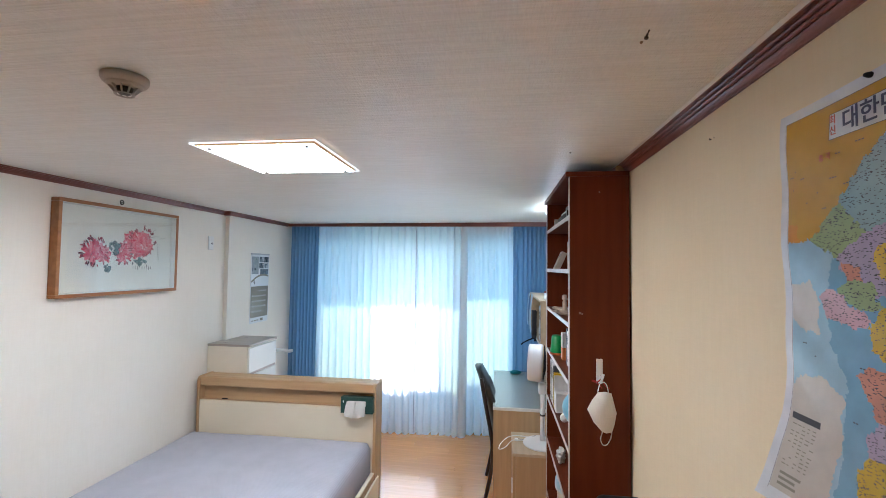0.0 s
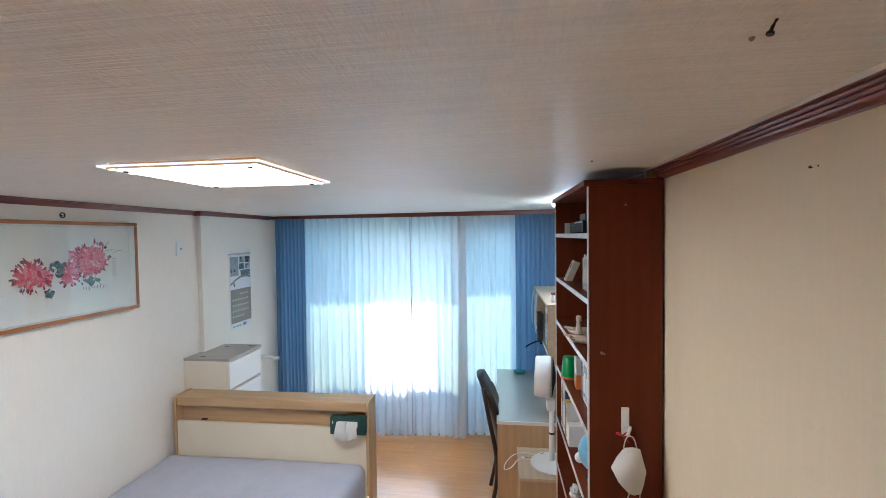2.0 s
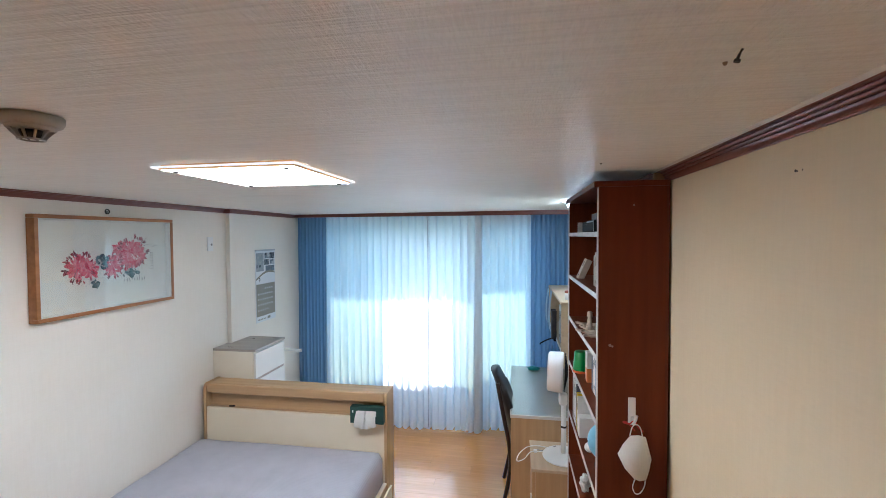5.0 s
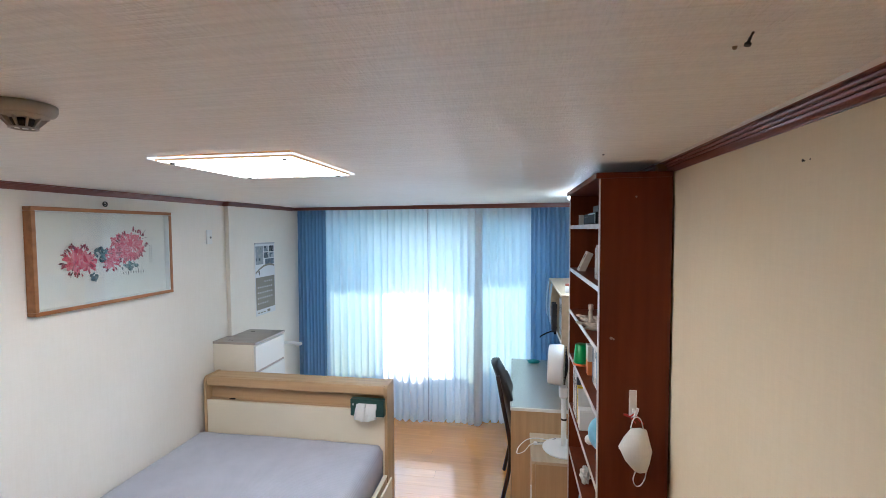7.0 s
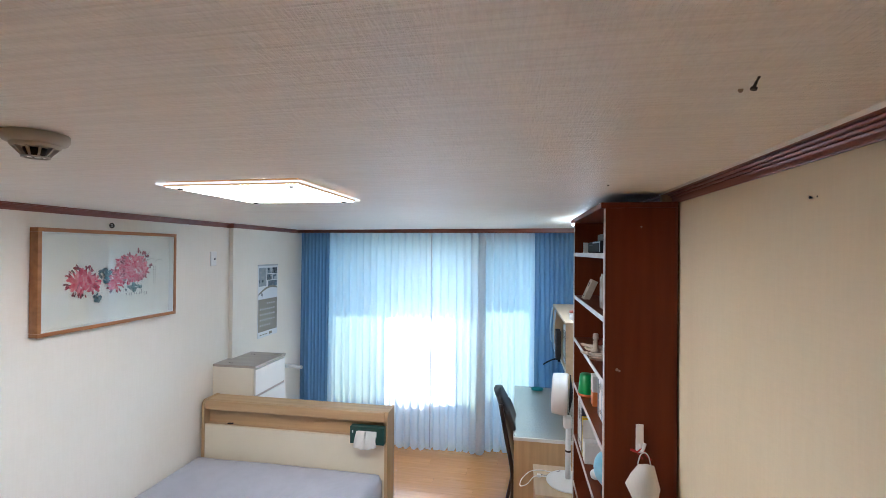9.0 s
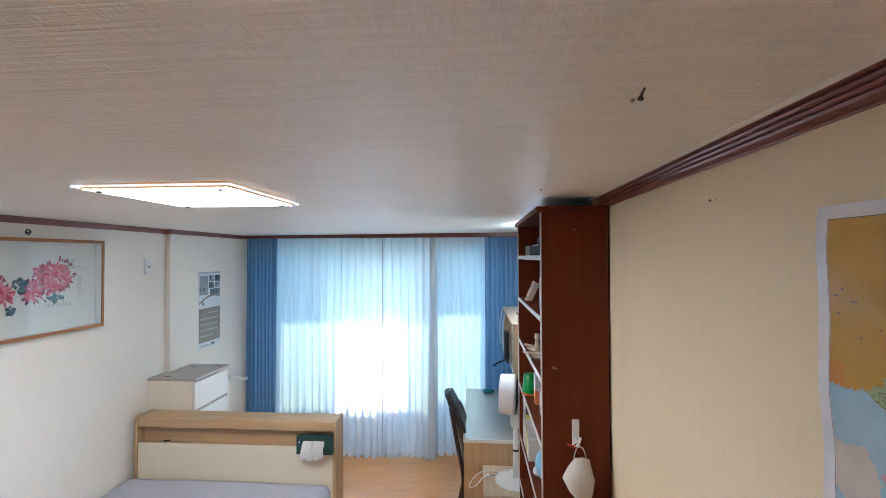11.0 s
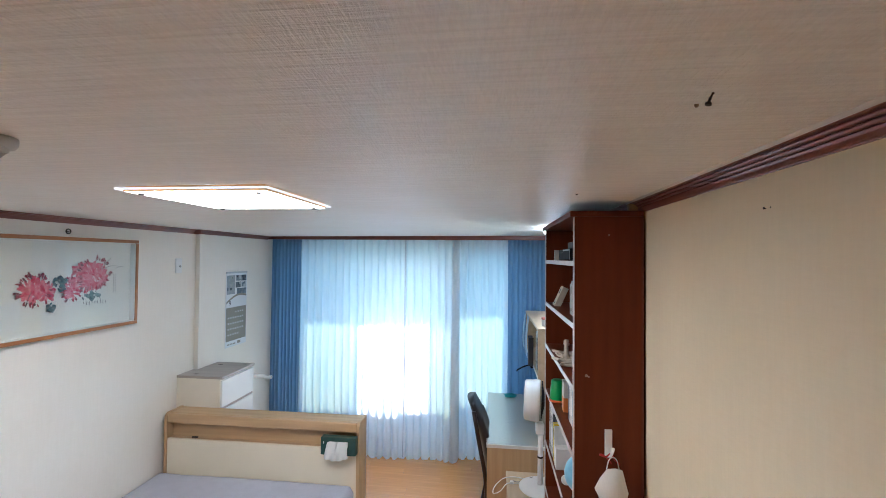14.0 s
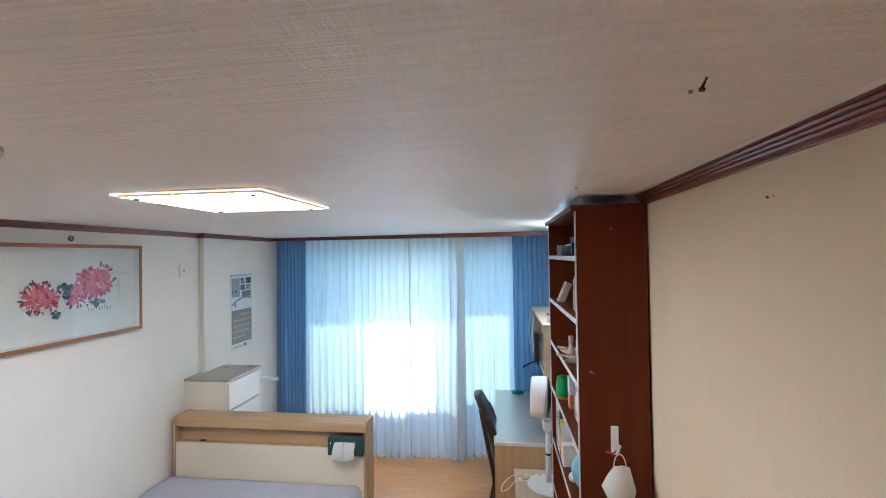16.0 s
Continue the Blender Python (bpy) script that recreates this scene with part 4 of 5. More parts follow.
for j in range(15):
    v = j / 14
    rows.append([tm.verts.new((-0.085 + 0.165 * u / 16 + (0.012 * (1 - v) if u < 8 else -0.012 * (1 - v)),
                               -0.004 - 0.032 * math.sin(v * 2.0) + 0.006 * math.sin(u * 1.4 + 3 * v) * v,
                               0.090 - 0.098 * v - 0.02 * math.sin(u / 16 * 3.1) * v + 0.010 * (u / 16) * v)) for u in range(17)])
for a, b in zip(rows, rows[1:]):
    for k in range(16):
        tm.faces.new((a[k], a[k + 1], b[k + 1], b[k]))
part("tissue", tm, SOFT, tis, "white tissue drooping out", True)
part("mark", slab(-0.104, -0.098, -0.001, 0.001, 0.075, 0.092), PLASTIC, card, "tiny pale print mark")

# ---- hook and face mask on the bookcase side ----
ahook = tagged(empty("adhesive_hook", pose(0.664, CY0, 1.37)), "white adhesive hook strip on the bookcase side", "hook")
part("strip", slab(-0.013, 0.015, -0.006, -0.0005, -0.055, 0.052, 0.002), PLASTIC, ahook)
part("hook_arm", tube(curve_points([(0.002, -0.006, -0.02), (0.004, -0.014, -0.035), (0.004, -0.026, -0.038), (0.010, -0.030, -0.018), (0.012, -0.030, -0.008)], 6), 0.0055, 10), PLASTIC, ahook, "curved white hook", True)
RED = material("red cord", (0.45, 0.02, 0.015), 0.6)
cord = tagged(empty("red_cord", pose(0.664, CY0 - 0.012, 1.325)), "thin red cord hanging on the hook", "cord")
part("loop", tube(curve_points([(-0.034, 0.0, 0.002), (-0.012, -0.004, -0.002), (0.006, -0.010, 0.012), (0.022, -0.004, -0.014), (0.040, 0.0, -0.030)], 6), 0.003, 6), RED, cord, smooth=True)
part("tail", tube(curve_points([(-0.034, 0.0, 0.004), (-0.020, -0.002, 0.003), (-0.004, -0.004, -0.012), (0.010, -0.002, -0.028)], 6), 0.0025, 6), RED, cord, smooth=True)

mask = tagged(empty("face_mask", pose(0.668, CY0 - 0.028, 1.20)), "white folding face mask hanging by its ear loops", "face mask")
MASKW = cloth("white mask fleece", (0.84, 0.82, 0.79), 0.12)
mm = bmesh.new()
outline = [(-0.060, 0.004), (-0.040, 0.048), (-0.014, 0.082), (0.016, 0.086), (0.042, 0.080), (0.056, 0.02), (0.063, -0.006), (0.055, -0.05), (0.044, -0.086), (0.020, -0.092), (0.002, -0.086), (-0.034, -0.046)]
for side in (-1, 1):
    prev = None
    for k, (s, d) in enumerate(((1.0, 0.0), (0.82, 0.012), (0.55, 0.022), (0.25, 0.027))):
        ringv = [mm.verts.new((0.002 + (p - 0.002) * s, side * (d + 0.0012), (q + (0.004 if abs(q) < 0.03 else 0)) * s)) for p, q in outline]
        if prev:
            for i in range(len(ringv)):
                mm.faces.new((prev[i], prev[(i + 1) % len(prev)], ringv[(i + 1) % len(ringv)], ringv[i]))
        prev = ringv
    mm.faces.new(prev)
bmesh.ops.remove_doubles(mm, verts=mm.verts[:], dist=0.0001)
bmesh.ops.recalc_face_normals(mm, faces=mm.faces[:])
part("cup", mm, MASKW, mask, "folded white fleece cup", True)
part("seam", tube(curve_points([(-0.058, -0.003, 0.003), (-0.01, -0.026, -0.012), (0.03, -0.024, -0.016), (0.062, -0.003, -0.006)], 6), 0.0016, 6), MASKW, mask, smooth=True)
for knots in ([(-0.016, 0, 0.082), (-0.008, -0.004, 0.118), (0.006, -0.003, 0.128), (0.020, -0.004, 0.118), (0.030, 0, 0.082)],
              [(0.004, 0, -0.086), (-0.004, 0, -0.118), (0.006, 0, -0.142), (0.024, 0, -0.138), (0.038, 0, -0.112), (0.042, 0, -0.088)]):
    part("ear_loop", tube(curve_points(knots, 8), 0.0022, 6), MASKW, mask, "white elastic ear loop", True)

# marks on the bookcase side and ceiling
SCUFF = material("pale scuff", (0.30, 0.20, 0.15), 0.8)
for k, (x, z, r) in enumerate(((0.583, 1.622, 0.006), (0.592, 1.618, 0.004), (0.668, 2.168, 0.004))):
    sc = lathe([(0, 0.0), (r, 0.0), (r * 0.7, 0.0007), (0, 0.0009)], 9)
    o = case_part("scuff", sc, SCUFF, "small pale scuff")
    o.matrix_basis = case.matrix_basis.inverted() @ pose(x, CY0 - 0.0002, z, 90, 0, 0)

nail = tagged(empty("ceiling_screw", pose(0.513, 0.913, H)), "dark screw sticking out of the ceiling", "screw")
part("shank", tube([(0, 0, 0), (-0.003, 0.002, -0.007), (-0.005, 0.003, -0.013)], 0.0020, 8), DARKMETAL, nail)
part("head", lathe([(0, -0.002), (0.0042, -0.002), (0.0042, 0.001), (0, 0.002)], 12), DARKMETAL, nail).matrix_basis = pose(-0.005, 0.003, -0.014, 0, 16, 0)
plug = tagged(empty("wall_plug", pose(0.512, 0.959, H)), "beige plug in a ceiling hole", "plug")
part("plug_body", lathe([(0, -0.004), (0.002, -0.004), (0.0032, -0.0015), (0.0036, 0), (0, 0)], 10), material("beige plastic", (0.35, 0.25, 0.17), 0.6), plug)
for x, y in ((0.509, 1.842),):
    dot = tagged(empty("tack", pose(x, y, H)), "tiny dark tack in the ceiling", "tack")
    part("tack_head", lathe([(0, -0.004), (0.003, -0.003), (0.004, 0), (0, 0)], 10), DARKMETAL, dot)
pin = tagged(empty("wall_nail", pose(XE, 1.302, 2.186)), "small bent nail in the wall", "nail")
part("shank", tube([(0, 0, 0), (-0.004, 0, 0.001)], 0.0015, 8), DARKMETAL, pin)
part("head", lathe([(0, 0), (0.0032, 0), (0.0025, 0.001), (0, 0.0013)], 10), DARKMETAL, pin).matrix_basis = pose(-0.004, 0, 0.001, 0, -90, 0)
part("hole", lathe([(0, 0), (0.0022, 0), (0.0016, 0.0006), (0, 0.0006)], 8), DARKMETAL, pin).matrix_basis = pose(0, -0.016, 0.001, 0, -90, 0)
chip = tagged(part("paper_wedge", slab(0.748, 0.785, 2.06, 2.085, 2.2625, 2.292, 0.003), OAK), "small folded beige wedge on top of the bookcase", "wedge")
CAULK = material("white caulk", (0.72, 0.70, 0.66), 0.6)
tagged(part("caulk", prism([(XE - 0.0482, H + 0.0015), (XE - 0.056, H + 0.0015), (XE - 0.0482, H - 0.005)], YS, 2.12, "y"), CAULK), "white caulk line along the moulding", "trim", kind="structure")
holder = tagged(empty("curtain_stop", pose(-0.674, 4.645, 2.262)), "small pale clip at the meeting of the sheers", "clip")
part("clip_body", slab(-0.008, 0.008, 0.0, 0.02, -0.045, 0.0, 0.003), PLASTIC, holder)

# ---- things on the shelves ----
COL = {}


def paint(name, color, rough=0.5):
    if name not in COL:
        COL[name] = grain(material(name, color, rough), tuple(min(1, c * 1.06) for c in color), tuple(c * 0.9 for c in color), (25, 25, 25), 4)
    return COL[name]


PAGES = material("book pages", (0.66, 0.60, 0.48), 0.9)


def book(x, y, z, depth, thick, high, mat, label, lean=0.0, band=None):
    """Upright book, spine towards -x, thickness along y; lean in degrees about x."""
    b = tagged(empty("book", pose(x, y, z, lean, 0, 0)), label, "book", group="books in the bookcase")
    cover = slab(0.0, depth, 0, 0.0018, 0, high, 0.0006, 1)
    slab(0.0, depth, thick - 0.0018, thick, 0, high, 0.0006, 1, cover)
    slab(-0.001, 0.002, 0.0002, thick - 0.0002, 0, high, 0.0008, 1, cover)
    jacket = part("cover", cover, mat, b)
    part("pages", slab(0.003, depth - 0.004, 0.002, thick - 0.002, 0.003, high - 0.004), PAGES, b, "off-white pages")
    if band:
        for z0, z1 in ((0.62, 0.86), (0.12, 0.2)):
            part("spine_print", slab(-0.0016, -0.0011, 0.36 * thick, 0.64 * thick, z0 * high, z1 * high), band, jacket, "unreadable spine print")
    return b


INKB = material("dark print", (0.05, 0.05, 0.06), 0.6)
T = [z + 0.0205 for z in SHELVES]
# top shelf: small pale block, black boxes, camera case
blk = tagged(empty("pale_box", pose(0.56, 2.735, T[0])), "small pale box with dark print on the shelf", "box")
part("body", slab(0, 0.04, 0, 0.024, 0, 0.055, 0.002), paint("pale grey card", (0.6, 0.58, 0.54)), blk)
for k in range(4):
    part("print_mark", slab(-0.0006, 0, 0.006, 0.018, 0.008 + 0.012 * k, 0.014 + 0.012 * k), INKB, blk)
bb = tagged(empty("black_case", pose(0.575, 2.52, T[0])), "black equipment case on the top shelf", "case")
part("body", slab(0, 0.16, 0, 0.17, 0, 0.055, 0.006), BLACK, bb)
part("lid_line", slab(-0.001, 0.16, 0.002, 0.168, 0.038, 0.040), DARKMETAL, bb)
proj = tagged(empty("stereo_unit", pose(0.565, 2.29, T[0])), "dark audio unit with a silver edge on the top shelf", "audio unit")
part("body", slab(0, 0.18, 0, 0.19, 0.004, 0.056, 0.004), BLACK, proj)
part("silver_trim", slab(-0.002, 0.001, 0.004, 0.186, 0.046, 0.052), STEEL, proj, "silver trim bar")
part("silver_trim", slab(-0.002, 0.001, 0.004, 0.010, 0.006, 0.046), STEEL, proj)
for k in range(2):
    part("foot", slab(0.01, 0.16, 0.015 + 0.14 * k, 0.03 + 0.14 * k, 0, 0.0038), BLACK, proj)
pk = tagged(empty("dark_box", pose(0.58, 2.31, T[0] + 0.0565)), "dark box lying on the audio unit", "box")
part("body", slab(0, 0.12, 0, 0.13, 0, 0.03, 0.004), paint("dark brown card", (0.05, 0.03, 0.025)), pk)
# second shelf: leaning book and upright books
lean = book(0.556, 2.72, T[1] + 0.0005, 0.030, 0.075, 0.115, paint("cream book cover", (0.55, 0.48, 0.38)), "thick cream book leaning back on the shelf", 0, INKB)
lean.matrix_basis = pose(0.556, 2.70, T[1] + 0.0005, 0, 24, 0)
yy = 2.18
for th, hi, col, nm in ((0.022, 0.175, (0.30, 0.25, 0.18), "tan book cover"), (0.030, 0.165, (0.40, 0.34, 0.25), "pale book cover"), (0.026, 0.18, (0.44, 0.38, 0.29), "ivory book cover"),
                        (0.034, 0.15, (0.28, 0.24, 0.17), "khaki book cover"), (0.030, 0.155, (0.36, 0.31, 0.23), "stone book cover"), (0.03, 0.14, (0.34, 0.31, 0.24), "olive book cover")):
    book(0.578, yy, T[1] + 0.0005, 0.15, th, hi, paint(nm, col), "old tan-spined book on the shelf", 0, paint("brown print", (0.16, 0.11, 0.07)))
    yy += th + 0.002
# third shelf: figurine on a coral-like base
CORAL = grain(material("bleached coral", (0.62, 0.53, 0.42), 0.8), (0.66, 0.57, 0.46), (0.50, 0.41, 0.31), (30, 30, 30), 5, 0.4, 0.004)
fig = lathe([(0, 0), (0.030, 0), (0.027, 0.008), (0.016, 0.018), (0.013, 0.045), (0.015, 0.06), (0.012, 0.068), (0.017, 0.076), (0.019, 0.086), (0.014, 0.094), (0.018, 0.10), (0.012, 0.108), (0, 0.11)], 24)
for v in fig.verts:
    v.co.x *= 1 + 0.3 * noise.noise(v.co * 60)
    v.co.y *= 1 + 0.3 * noise.noise(v.co * 57)
tagged(part("stone_figurine", fig, CORAL, smooth=True, at=pose(0.585, 2.50, T[2] + 0.014) @ Matrix.Diagonal((0.78, 0.78, 0.82, 1))), "small pale carved stone ornament on the shelf", "ornament")
cb = bmesh.new()
rnd = random.Random(8)
for k in range(7):
    a = -0.9 + k * 0.45
    p0 = Vector((0.02 * math.sin(k), 0.13 - 0.045 * k, 0.007))
    p1 = p0 + Vector((-0.05 - 0.012 * math.sin(k * 2.1), 0.03 * math.cos(a), 0.004 + 0.006 * (k % 2)))
    p2 = p1 + Vector((-0.012, 0.02 * math.cos(a * 2), 0.006))
    tube(curve_points([p0 + Vector((0.05, 0, 0)), p0, p1, p2], 5), [0.010] * 6 + [0.009, 0.009, 0.008, 0.008, 0.007, 0.007, 0.006, 0.005, 0.004, 0.003], 7, cb)
tagged(part("coral", cb, CORAL, smooth=True, at=pose(0.598, 2.50, T[2] + 0.004)), "pale branching coral lying on the shelf", "coral")
# fourth shelf: green cup, orange box, folders
cup = tagged(empty("green_cup", pose(0.575, 2.71, T[3])), "bright green upturned plastic cup with an orange rim", "cup")
part("body", lathe([(0.0, 0.112), (0.030, 0.112), (0.034, 0.108), (0.043, 0.018), (0.0435, 0.012), (0.040, 0.012), (0.030, 0.104)], 28), paint("bright green plastic", (0.01, 0.28, 0.06), 0.35), cup, smooth=True)
part("rim", lathe([(0.040, 0.0), (0.0455, 0.0), (0.0455, 0.0115), (0.040, 0.0115)], 28), paint("orange plastic", (0.62, 0.13, 0.03), 0.4), cup, "orange rim", True)
ob = tagged(empty("orange_box", pose(0.578, 2.53, T[3])), "white and orange box standing on the shelf", "box")
part("body", slab(0, 0.10, 0, 0.06, 0, 0.15, 0.002), paint("white card", (0.62, 0.60, 0.57)), ob)
part("orange_panel", slab(-0.001, 0.06, -0.001, 0.045, 0.0, 0.07, 0.001), paint("orange card", (0.66, 0.20, 0.05)), ob, "orange lower panel")
yy = 2.26
for th, hi, col, nm in ((0.020, 0.215, (0.62, 0.64, 0.67), "silver-white folder"), (0.012, 0.22, (0.70, 0.70, 0.70), "white folder"), (0.030, 0.20, (0.66, 0.66, 0.64), "grey-white folder"),
                        (0.012, 0.215, (0.20, 0.34, 0.48), "blue folder"), (0.028, 0.22, (0.72, 0.71, 0.68), "ivory folder"), (0.03, 0.18, (0.60, 0.58, 0.54), "pale file"), (0.03, 0.19, (0.08, 0.09, 0.12), "dark file")):
    book(0.585, yy, T[3] + 0.0005, 0.19, th, hi, paint(nm, col), "slim office folder standing on the shelf", 0, INKB)
    yy += th + 0.003
# fifth shelf: magazines, white box, blue packet, ball
yy = 2.63
for th, hi, col, nm in ((0.016, 0.19, (0.70, 0.69, 0.66), "white magazine"), (0.024, 0.20, (0.72, 0.50, 0.02), "yellow book"), (0.022, 0.235, (0.06, 0.06, 0.07), "black ring binder"), (0.018, 0.25, (0.70, 0.70, 0.70), "grey magazine"),
                        (0.022, 0.245, (0.62, 0.60, 0.56), "beige magazine"), (0.016, 0.25, (0.74, 0.73, 0.71), "ivory magazine"), (0.026, 0.24, (0.30, 0.27, 0.24), "taupe magazine"), (0.03, 0.25, (0.66, 0.64, 0.60), "pale magazine")):
    book(0.548, yy, T[4] + 0.0005, 0.19, th, hi, paint(nm, col), nm + " standing on the shelf", 0, INKB)
    yy += th + 0.003
wb = tagged(empty("white_box", pose(0.545, 2.50, T[4])), "plain white box on the shelf", "box")
part("body", slab(0, 0.085, 0.062, 0.115, 0, 0.098, 0.003), WHITE, wb)
part("lid", slab(-0.001, 0.086, 0.061, 0.116, 0.0985, 0.106, 0.003), WHITE, wb)
globe = tagged(empty("desk_globe", pose(0.628, 2.29, T[4])), "pale blue ball on a dark stand on the shelf", "globe")
part("ball", lathe([(0.085 * math.sin(math.pi * k / 16), 0.115 - 0.085 * math.cos(math.pi * k / 16)) for k in range(17)], 28), paint("pale blue plastic", (0.20, 0.48, 0.66), 0.35), globe, smooth=True)
part("stand", lathe([(0, 0), (0.055, 0), (0.055, 0.008), (0.012, 0.014), (0.010, 0.029), (0, 0.029)], 20), BLACK, globe, "dark round stand", True)
tagged(part("white_ball", lathe([(0.023 * math.sin(math.pi * k / 12), 0.023 - 0.023 * math.cos(math.pi * k / 12)) for k in range(13)], 20), WHITE, smooth=True, at=pose(0.572, 2.42, T[4])), "small white ball on the shelf edge", "ball")
# sixth shelf: crumpled roll of white cloth
roll = bmesh.new()
bmesh.ops.create_icosphere(roll, subdivisions=5, radius=1.0)
for v in roll.verts:
    d = 1 + 0.30 * noise.noise(Vector((v.co.x * 2, v.co.y * 2, v.co.z * 5))) + 0.10 * math.sin(v.co.z * 9 + 4 * v.co.x + 3 * v.co.y)
    v.co = Vector((v.co.x * 0.024 * d, v.co.y * 0.034 * d, max(-0.036, v.co.z * 0.045 * d)))
tagged(part("crumpled_cloth", roll, cloth("white cotton", (0.72, 0.70, 0.66), 0.1), smooth=True, at=pose(0.575, 2.56, T[5] + 0.037)), "crumpled white cloth on the shelf", "cloth")
# lower bay: waste bin with a blue bag
bin_ = tagged(empty("waste_bin", pose(0.655, 2.56, T[6])), "grey-white waste bin lined with a pale blue bag", "waste bin")
part("bin_body", lathe([(0, 0.002), (0.085, 0.002), (0.088, 0.006), (0.105, 0.235), (0.108, 0.24), (0.102, 0.24), (0.084, 0.008)], 32), paint("grey-white plastic", (0.55, 0.55, 0.54)), bin_, smooth=True)
bag = lathe([(0.100, 0.20), (0.112, 0.195), (0.113, 0.215), (0.110, 0.246), (0.100, 0.25), (0.09, 0.20), (0.06, 0.16)], 32)
for v in bag.verts:
    v.co += v.co.normalized() * 0.005 * noise.noise(v.co * 50)
part("bag", bag, paint("pale blue film", (0.36, 0.55, 0.68), 0.3), bin_, "pale blue plastic liner", True)
tag = tagged(empty("paper_roll", pose(0.60, 2.70, T[6])), "rolled white paper standing in the lower bay", "paper roll")
part("roll", lathe([(0.012, 0.0), (0.028, 0.0), (0.028, 0.245), (0.024, 0.248), (0.012, 0.245)], 20), WHITE, tag, smooth=True)

# ---- pedestal fan on the small cabinet ----
fan = tagged(empty("fan", pose(0.540, 3.215, KZ)), "white pedestal air circulator fan standing on the cabinet", "fan")
part("base", lathe([(0, 0.0005), (0.134, 0.0005), (0.138, 0.005), (0.136, 0.012), (0.08, 0.020), (0.02, 0.028), (0, 0.028)], 40), PLASTIC, fan, smooth=True)
part("pole", tube([(0, 0, 0.028), (0, 0, 0.37)], [0.019, 0.016], 16), PLASTIC, fan, smooth=True)
part("pole_ring", lathe([(0.0165, 0.20), (0.0195, 0.20), (0.0195, 0.212), (0.0165, 0.212)], 20), DARKMETAL, fan, "dark ring on the pole", True)
part("neck", slab(-0.032, 0.022, -0.03, 0.03, 0.355, 0.43, 0.012, 3), PLASTIC, fan)
head = part("head", lathe([(0, 0.118), (0.112, 0.118), (0.120, 0.116), (0.126, 0.110), (0.128, 0.102), (0.133, 0.03), (0.133, 0.008), (0.128, 0.0), (0, 0.0)], 48), PLASTIC, fan, "round white fan head", True)
head.matrix_basis = pose(-0.004, 0, 0.570, 0, 0, -7) @ pose(0, 0, 0, 0, -88, 0) @ Matrix.Diagonal((1, 1, 0.85, 1))
grille = bmesh.new()
for r in (0.03, 0.055, 0.08, 0.105, 0.124):
    tube([(r * math.cos(a * math.pi / 20), r * math.sin(a * math.pi / 20), -0.012 - 0.02 * (1 - r / 0.124)) for a in range(40)], 0.0022, 5, grille, True)
for k in range(24):
    a = k * math.pi / 12
    tube([(0.02 * math.cos(a), 0.02 * math.sin(a), -0.03), (0.124 * math.cos(a), 0.124 * math.sin(a), -0.010)], 0.002, 5, grille)
rear = part("rear_grille", grille, BLACK, fan, "dark rear grille")
rear.matrix_basis = head.matrix_basis @ Matrix.Diagonal((1, 1, 1 / 0.85, 1))
motor_at = rear.matrix_basis.copy()
under(rear, head)
motor = part("motor", lathe([(0, -0.075), (0.035, -0.074), (0.05, -0.06), (0.055, -0.034), (0, -0.034)], 24), BLACK, fan, "dark motor housing", True)
motor.matrix_basis = motor_at
under(part("badge", slab(-0.1085, -0.095, -0.012, 0.012, 0.600, 0.604), STEEL, fan, "small silver badge"), head)
cable = tagged(empty("power_cable", pose(0.40, 3.25, KZ)), "white power cable looping over the cabinet edge", "cable")
part("wire", tube(curve_points([(0.115, 0.05, 0.018), (0.04, 0.065, 0.008), (-0.03, 0.07, 0.012), (-0.10, 0.06, 0.0), (-0.155, 0.02, -0.035), (-0.165, -0.03, -0.055), (-0.12, -0.045, -0.03), (-0.075, -0.01, 0.004), (-0.02, 0.0, 0.006), (0.03, 0.01, 0.005), (0.06, 0.03, 0.005)], 8), 0.0032, 8), PLASTIC, cable, smooth=True)
part("wire", tube(curve_points([(0.10, 0.07, 0.02), (0.05, 0.05, 0.006), (0.0, 0.02, 0.005), (-0.03, 0.03, 0.005)], 8), 0.003, 8), paint("grey wire", (0.35, 0.35, 0.36)), cable, smooth=True)
part("plug", slab(-0.055, -0.03, -0.012, 0.012, 0.001, 0.018, 0.004), PLASTIC, cable)

# ---- things on the desk and hutch ----
TEAL = paint("teal knitted cloth", (0.02, 0.22, 0.24), 0.8)
tb = bmesh.new()
bmesh.ops.create_icosphere(tb, subdivisions=4, radius=1.0)
for v in tb.verts:
    d = 1 + 0.25 * noise.noise(v.co * 2.2 + Vector((4, 0, 0)))
    v.co = Vector((v.co.x * 0.055 * d, v.co.y * 0.04 * d, max(-0.014, v.co.z * 0.018 * d)))
tagged(part("teal_pouch", tb, TEAL, smooth=True, at=pose(0.40, 4.50, DZ + 0.0215)), "small teal cloth pouch on the desk glass", "pouch")
HBX = 0.547
rnd = random.Random(3)
yy = 3.62
for th, hi, col, nm in ((0.03, 0.27, (0.52, 0.46, 0.30), "straw magazine"), (0.02, 0.29, (0.64, 0.62, 0.58), "white catalogue"), (0.03, 0.25, (0.09, 0.10, 0.12), "black folder"), (0.02, 0.28, (0.62, 0.66, 0.70), "pale blue file"), (0.03, 0.29, (0.55, 0.62, 0.70), "blue-white file"), (0.03, 0.27, (0.68, 0.68, 0.68), "white file"), (0.03, 0.28, (0.45, 0.56, 0.66), "light blue file")):
    book(0.57, yy, 1.2185, 0.18, th, hi, paint(nm, col), nm + " in the desk shelf", 0, INKB)
    yy += th + 0.004
cl = bmesh.new()
